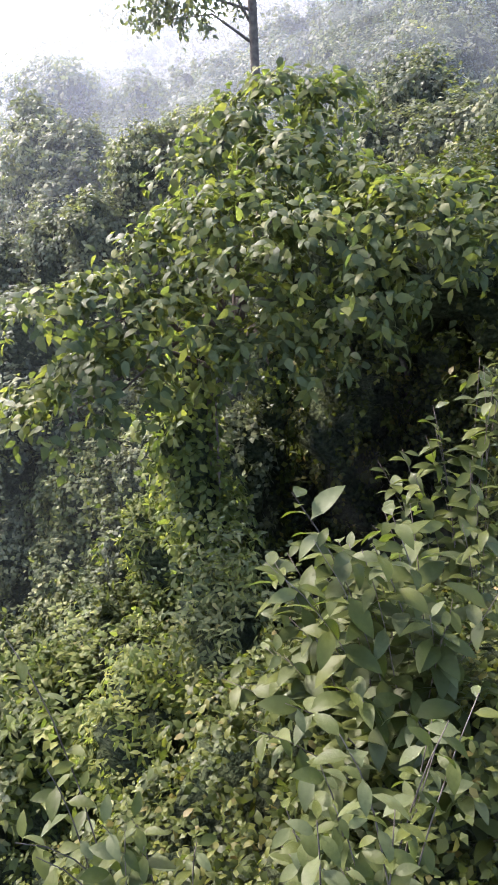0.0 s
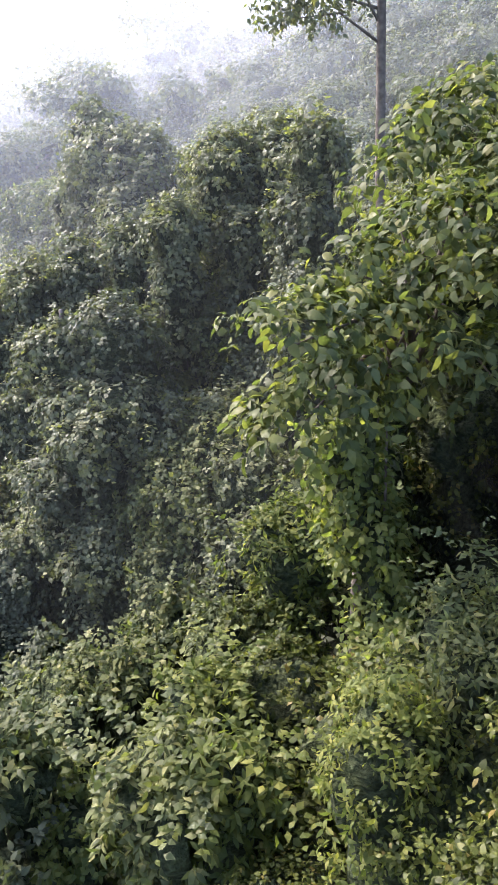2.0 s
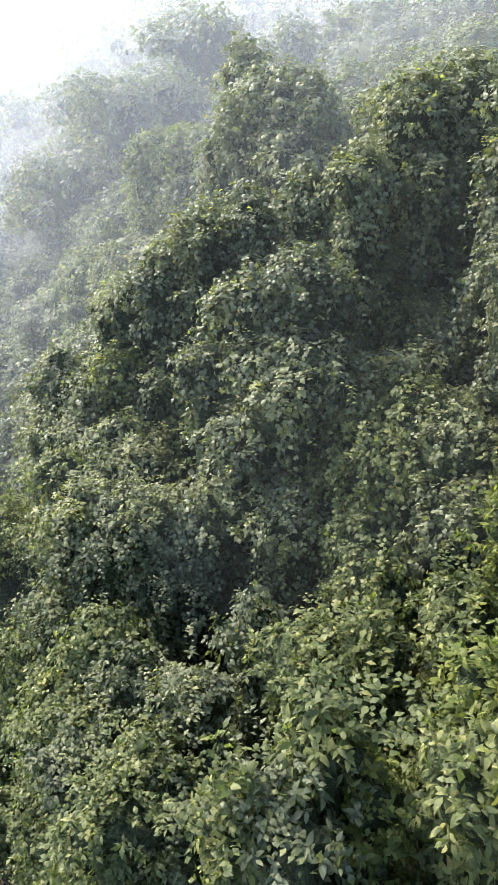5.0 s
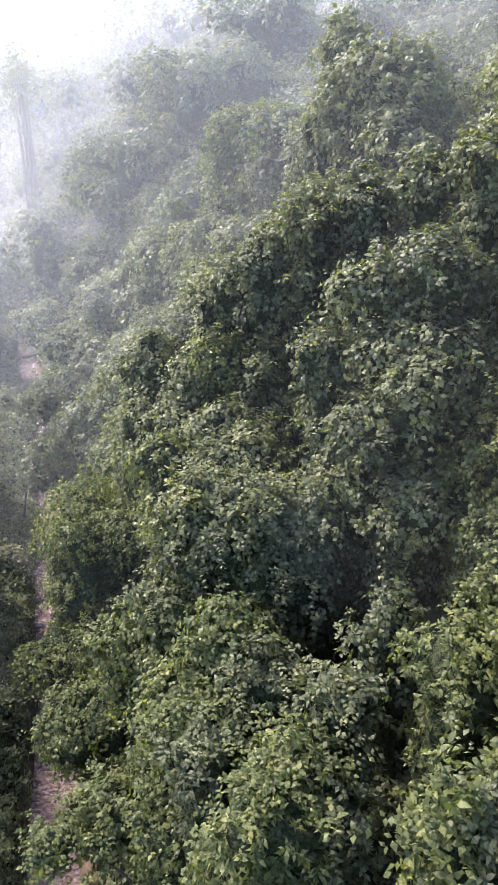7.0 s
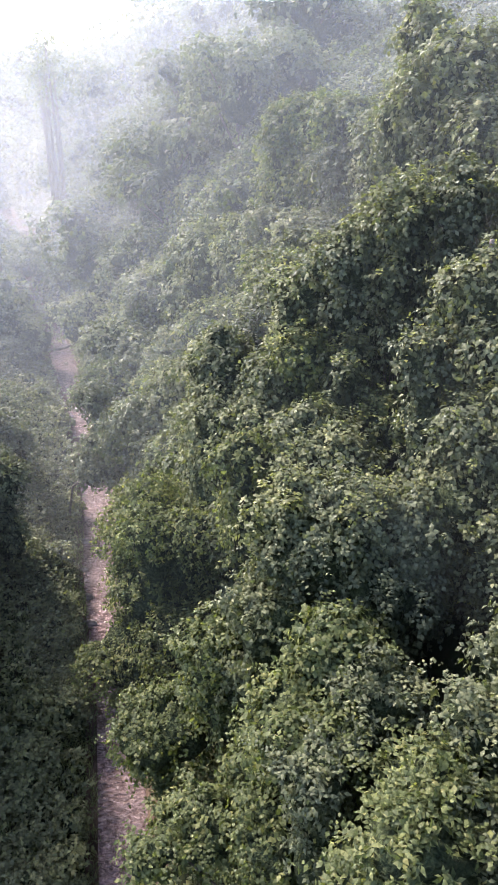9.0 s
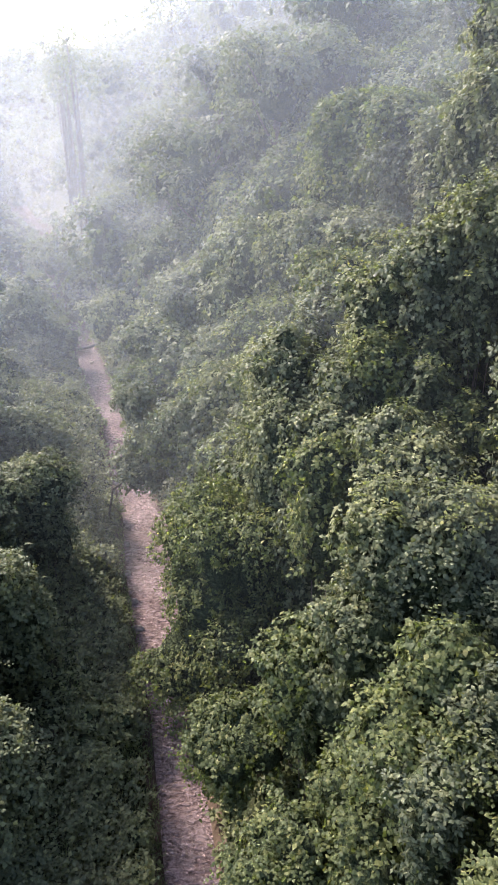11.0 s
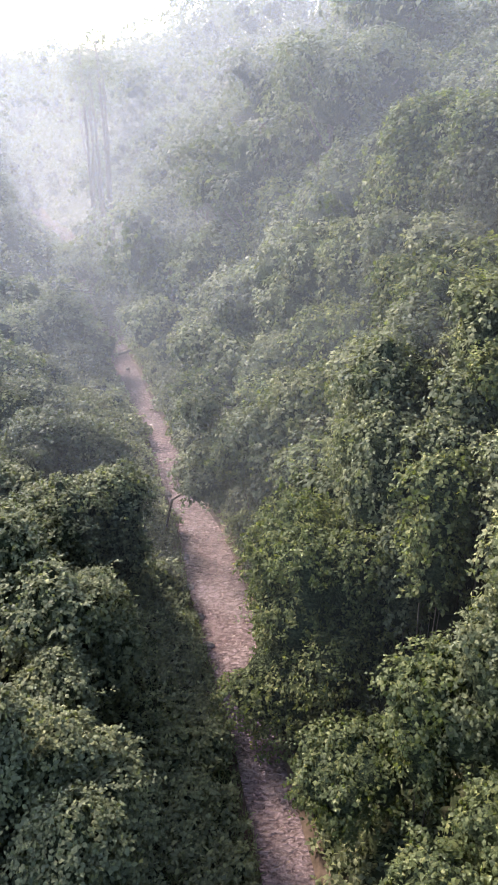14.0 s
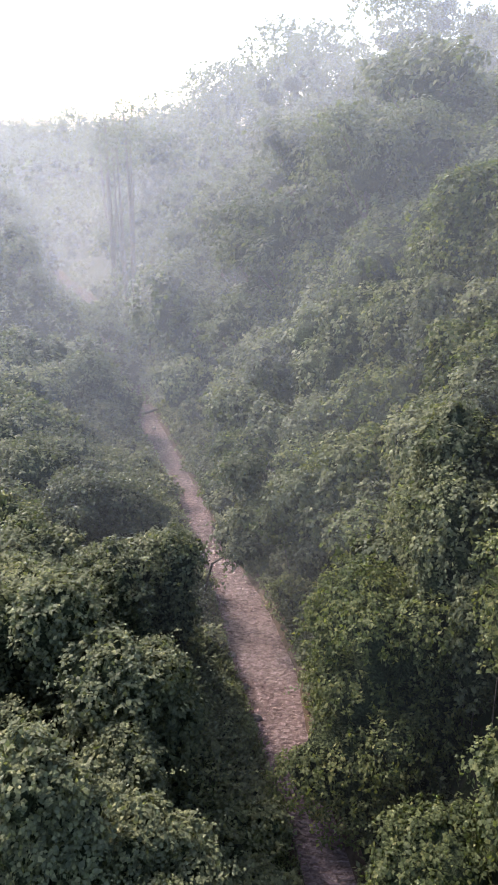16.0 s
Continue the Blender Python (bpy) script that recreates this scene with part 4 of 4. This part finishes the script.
DISTANT = [crown_tree("tree", 70 + i, 12.0, 4.0, 0.64, 215, LEAF_DARK, lean=0.5 * i) for i in range(3)]
for ob in FAR + DISTANT:
    tagged(ob, "misty forest tree with a broad leafy crown on the hillside", "tree", "forest trees")


def slim_tree(seed, tall):
    """A tall bare trunk, forked near its foot, with a thin crown high up."""
    r = np.random.default_rng(seed)
    lines = [([(0, 0, -0.5), (0.2, 0, tall * 0.5), (0.1, 0.2, tall)], [0.3, 0.24, 0.06], 7), ([(0, 0, 0.4), (0.9, 0.2, tall * 0.5), (1.2, 0.3, tall * 0.95)], [0.24, 0.18, 0.05], 6)]
    lob = [(r.uniform(-1.6, 2.2), r.uniform(-1.2, 1.2), tall * r.uniform(0.8, 1.02), 1.2, 1.2, 0.8) for _ in range(6)]
    return lobed("tree", lob, lines, 80, 0.45, 0.6, LEAF_DARK, seed, per=6, fine=False)


for i, (x, y, tall) in enumerate(((-56.7, 116, 25), (-48.5, 99, 25), (-52.0, 107, 22), (-60.5, 128, 22))):
    ob = tagged(slim_tree(80 + i, tall), "tall slim bare-trunked tree standing in mist", "tree", "slim trees by the stream")
    ob.matrix_world = pose(x, y, float(ground_z(x, y)) - 0.2, 0, 0, 70 * i)

y = 62.0
woods = []
while y < 300:
    gap = 4.4 if y < 85 else 7.0 if y < 120 else 8.5
    u = -20.0 if y < 120 else -28.0
    while u < 64:
        uu, yj = u + r0.uniform(-1.4, 1.4), y + r0.uniform(-1.6, 1.6)
        u += gap
        if -4.4 < uu < 3.6 and y < 150 or y < 84 and uu < 0 or 84 < y < 122 and -10 < uu < 6 or 122 <= y < 150 and -6 < uu < 4.5:
            continue
        x = float(stream_x(yj)) + uu
        k = r0.uniform(0.75, 1.15) * (0.75 if abs(uu) < 9 else 0.62 if uu > 30 and y < 100 else 1.0)
        if y < 120:
            put_mound(r0.choice(FAR if y < 80 and uu < 26 else DISTANT), x, yj, float(ground_z(x, yj)) - 0.2, 2 * k, r0.random() * 6.28)
        else:
            woods.append((x, yj, float(ground_z(x, yj)), k * (1.25 if y < 165 else 0.85)))
    y += gap


def far_woods():
    """The woods at the head of the valley, too far to tell tree from tree."""
    r = np.random.default_rng(44)
    arrays, inside = [], []
    for x, y, z, k in woods:
        tall = 12 * k
        lob = [(x + r.normal(0, 1.6), y + r.normal(0, 1.6), z + tall * r.uniform(0.5, 0.95), 2.2 * k, 2.2 * k, 1.7 * k) for _ in range(7)]
        p, o = shell(lob, 110 if y < 190 else 55, r)
        arrays.append(sprays(p, o, 5, 1.5, 0.8, 0.6, r, 0.2))
        inside.extend(sorted(lob, key=lambda l: l[2])[:3])
    joined = [np.concatenate(a) for a in zip(*arrays)]
    ob = new("woods", leaf_mesh("woods", *joined, LEAF_DARK))
    part("inner_growth", inner_lumps(inside, (0, 0, 0), r, 0.5), ob, "dark cores that stand for the shade inside the tree crowns")
    return tagged(ob, "distant misty woods at the head of the valley", "woods", kind="stuff")


far_woods()
for x, y, k in ((-45.4, 78.6, 0.6), (-46.8, 81.5, 0.62), (-46.2, 82.5, 0.52), (-43.6, 84.0, 0.45), (-42.0, 82.0, 0.5)):
    put_mound(r0.choice(FAR), x, y, float(ground_z(x, y)) - 0.2, 2 * k, r0.random() * 6.28)


# ---- the shrub beside the first part of the way ----
def leaf_shape(name, length, width, curl, mat):
    """One oval, pointed leaf along +y, folded a little on its midrib, with a short stalk."""
    verts, faces = [(0.0, -0.12 * length, 0.0)], []
    rows = 6
    for i in range(rows + 1):
        s = i / rows
        w = width * 0.5 * math.sin(math.pi * min(1.0, 0.04 + 0.96 * s ** 0.8)) ** 0.8 if i < rows else 0.0
        z = 0.10 * length * math.sin(s * 2.0) - curl * length * s * s
        verts += [(-w, s * length, z + 0.16 * w), (0, s * length, z - 0.05 * w), (w, s * length, z + 0.16 * w)]
    faces += [(0, 2, 1), (0, 3, 2)]
    for i in range(rows):
        a = 1 + 3 * i
        faces += [(a, a + 1, a + 4, a + 3), (a + 1, a + 2, a + 5, a + 4)]
    return mesh_of(name, verts, faces, mat, True)


LEAVES = [leaf_shape("leaf", 0.2, 0.095, c, m) for c, m in ((0.15, LEAF_SHRUB), (0.4, LEAF_SHRUB), (0.25, LEAF_SHRUB), (0.3, LEAF_LIGHT))]


def near_shrub(foot, tips, label, seed, leaves_each, scale=1.0):
    """A shrub of arching stems, each with large single leaves along its outer half."""
    r = random.Random(seed)
    ob = new("shrub")
    ob.location = foot
    f = Vector(foot)
    for tip in tips:
        end = Vector(tip) - f
        start = Vector((r.uniform(-0.3, 0.3), r.uniform(-0.3, 0.3), -0.3))
        bend = Vector((start.x * 0.6 + end.x * 0.4, start.y * 0.6 + end.y * 0.4, end.z * 0.7))
        pts = [((1 - s) ** 2) * start + 2 * s * (1 - s) * bend + s * s * end for s in (0, 0.25, 0.5, 0.7, 0.85, 1.0)]
        stem = part("stem", tubes("stem", [(pts, [0.005, 0.0045, 0.004, 0.0035, 0.003, 0.002], 6)], BARK), ob)
        for k in range(leaves_each):
            s = 0.3 + 0.7 * (k + r.random() * 0.6) / leaves_each
            p = ((1 - s) ** 2) * start + 2 * s * (1 - s) * bend + s * s * end
            a = 2.4 * k + r.uniform(-0.5, 0.5)
            way = Vector((math.cos(a), math.sin(a), r.uniform(-1.3, 0.25))) + (pts[-1] - pts[-2]).normalized() * 0.5
            q = way.to_track_quat("Y", "Z")
            leaf = part("leaf", r.choice(LEAVES), stem)
            size = scale * r.uniform(0.65, 1.2) * (0.75 if s > 0.93 else 1.0)
            leaf.matrix_local = Matrix.LocRotScale(p + way.normalized() * 0.02, q @ Euler((0, r.uniform(-0.6, 0.6), 0)).to_quaternion(), (size, size, size))
    return tagged(ob, label, "shrub", "shrubs by the way")


rs = random.Random(12)


def tips_about(centres, each, spread, drop):
    return [(x + rs.uniform(-spread, spread), y + rs.uniform(-spread, spread), z - rs.random() * drop) for x, y, z in centres for _ in range(each)]


near_shrub((1.1, 3.9, 20.3), [(0.2, 3.7, 23.25), (0.05, 3.4, 23.0)] + tips_about([(0.5, 3.9, 23.2), (0.8, 3.6, 23.1), (0.3, 4.3, 22.6), (0.0, 4.1, 22.2), (1.1, 3.5, 22.9), (0.2, 3.1, 22.3), (0.7, 3.4, 22.5), (1.0, 4.2, 23.0), (1.3, 3.2, 22.3), (1.15, 2.9, 22.0)], 4, 0.25, 0.6),
           "leafy shrub with large oval green leaves beside the way", 5, 25, 1.08)
near_shrub((0.6, 2.5, 20.4), [(0.25, 1.85, 23.3), (0.18, 1.8, 23.0)] + tips_about([(0.4, 2.2, 22.9), (0.7, 2.4, 23.1), (0.0, 2.3, 22.5), (0.3, 2.6, 22.3)], 4, 0.22, 0.5),
           "close shrub with broad backlit leaves and thin stems", 6, 20, 0.66)
near_shrub((-0.7, 3.1, 20.2), [(-1.05, 2.65, 23.1)] + tips_about([(-0.85, 2.5, 22.5), (-0.5, 2.7, 22.3)], 4, 0.25, 0.4), "small shrub with dark broad leaves on arching stems", 8, 12, 0.7)
near_shrub((2.0, 5.9, 19.6), tips_about([(1.2, 5.8, 22.7), (1.5, 5.6, 23.2), (1.9, 5.6, 23.7), (1.0, 5.5, 22.2), (1.7, 5.2, 22.8)], 4, 0.25, 0.5), "tall pale green shrub on the shoulder of the slope", 9, 22)
# ---- low growth on the banks ----
def undergrowth(name, u0, u1, y0, y1, count, per, size, aspect, mat, lift, label, seed, narrow=False):
    r = np.random.default_rng(seed)
    y = r.uniform(y0, y1, count)
    side = 1 if u0 > 0 else -1
    u = r.uniform(u0, u1, count) + side * half_wide(y)
    x = stream_x(y) + u
    p = np.stack([x, y, ground_z(x, y) + lift * r.random(count)], 1)
    o = unit(np.stack([r.normal(0, 0.3, count), r.normal(0, 0.3, count), np.ones(count)], 1))
    if narrow:
        base, tip, normal, length, width = sprays(p, o, per, 0.1, size, aspect, r, 0.0, -0.9)
    else:
        base, tip, normal, length, width = sprays(p, o, per, size * 1.8, size, aspect, r, 0.0, 0.1)
    return tagged(new(name, leaf_mesh(name, base, tip, normal, length, width, mat, False)), label, "undergrowth", kind="stuff")


undergrowth("undergrowth", -6.2, -0.35, 4, 80, 8500, 6, 0.22, 0.6, LEAF, 0.8, "low tangled green plants covering the stream bank", 91)
undergrowth("grass", -3.6, -0.05, 6, 40, 5000, 5, 0.36, 0.07, GRASS, 0.05, "short damp grass along the stream bank", 92, True)
undergrowth("undergrowth", 0.1, 3.4, 4, 90, 5200, 6, 0.24, 0.6, LEAF, 0.6, "leafy low plants on the earth bank", 93)
undergrowth("undergrowth", 3.3, 15.0, -6, 15, 4200, 6, 0.25, 0.6, LEAF_DARK, 0.5, "low shaded plants on the steep slope", 94)

# ---- in the stream ----
log = new("log", tubes("log", [([(-40.6, 68.2, 0.35), (-39.0, 69.0, 0.42), (-37.4, 70.2, 0.7), (-35.6, 71.5, 1.5)], [0.13, 0.16, 0.15, 0.1], 9)], WOOD))
part("branch_stub", tubes("branch_stub", [([(-38.2, 69.6, 0.5), (-37.6, 69.3, 1.0)], [0.05, 0.02], 6)], WOOD), log)
tagged(log, "dark fallen log lying across the muddy stream", "log")


def rock(seed, s):
    bm = bmesh.new()
    bmesh.ops.create_icosphere(bm, subdivisions=2, radius=1)
    r = Vector((seed * 3.1, seed * 1.7, 0))
    for v in bm.verts:
        v.co *= 1 + 0.35 * noise.noise(v.co * 1.2 + r)
        v.co = Vector((v.co.x * s[0], v.co.y * s[1], v.co.z * s[2]))
    me = bpy.data.meshes.new("rock")
    bm.to_mesh(me)
    bm.free()
    me.materials.append(STONE)
    return new("rock", me)


for i, (y, off, s) in enumerate(((37.3, -0.95, (0.3, 0.2, 0.2)), (32.3, -0.93, (0.32, 0.22, 0.22)), (30.3, -0.9, (0.36, 0.16, 0.18)), (34.6, -0.97, (0.25, 0.2, 0.16)), (66.0, 0.2, (0.22, 0.18, 0.16)), (72.0, -0.3, (0.25, 0.2, 0.16)), (27.0, -0.95, (0.3, 0.2, 0.15)), (127.0, 0.0, (0.9, 0.7, 0.35)), (44.0, -0.95, (0.25, 0.2, 0.2)))):
    ob = rock(i, s)
    ob.location = (float(stream_x(y) + off * half_wide(y)), y, 0.05)
    tagged(ob, "dark wet stone at the edge of the muddy stream", "rock", "stones in the stream")

# a dead snag and bare trunks on the slope
snag = new("dead_trunk", tubes("dead_trunk", [([(-7.9, 21.7, 12.0), (-7.9, 21.6, 16.0), (-7.9, 21.5, 20.0), (-7.88, 21.45, 20.9)], [0.13, 0.12, 0.1, 0.06], 8)], STONE))
tagged(snag, "pale dead tree trunk rising from creepers", "dead trunk")
bare = new("dead_trunk", tubes("dead_trunk", [([(-1.0, 20.3, 14.0), (-1.05, 20.1, 18.0), (-1.1, 19.9, 21.6)], [0.12, 0.1, 0.08], 8)], BARK))
tagged(bare, "thin bare trunk standing in a shaded recess", "dead trunk")

# ---- mist in the valley, stood for by sheets that grow denser further off ----
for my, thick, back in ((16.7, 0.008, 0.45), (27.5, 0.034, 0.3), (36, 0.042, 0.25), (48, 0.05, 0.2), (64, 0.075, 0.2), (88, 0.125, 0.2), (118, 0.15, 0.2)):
    gx, gz = np.meshgrid(np.linspace(-260, 160, 90), np.linspace(-3, 62 + my * 0.25, 14))
    v = np.stack([gx, my + 1.5 * wave(gx, gz, 0.09, my) + back * np.clip(-gx - 7, 0, 40) - 0.1 * np.clip(gx, 0, 200), gz], -1)
    i = (np.arange(13)[:, None] * 90 + np.arange(89)[None]).ravel()
    tagged(new("mist", grid_mesh("mist", v.reshape(-1, 3), np.stack([i, i + 1, i + 91, i + 90], 1), mist_material("mist", thick), True)), "thin pale sheet added to stand for morning mist in the valley", "mist", "mist in the valley", "stuff")
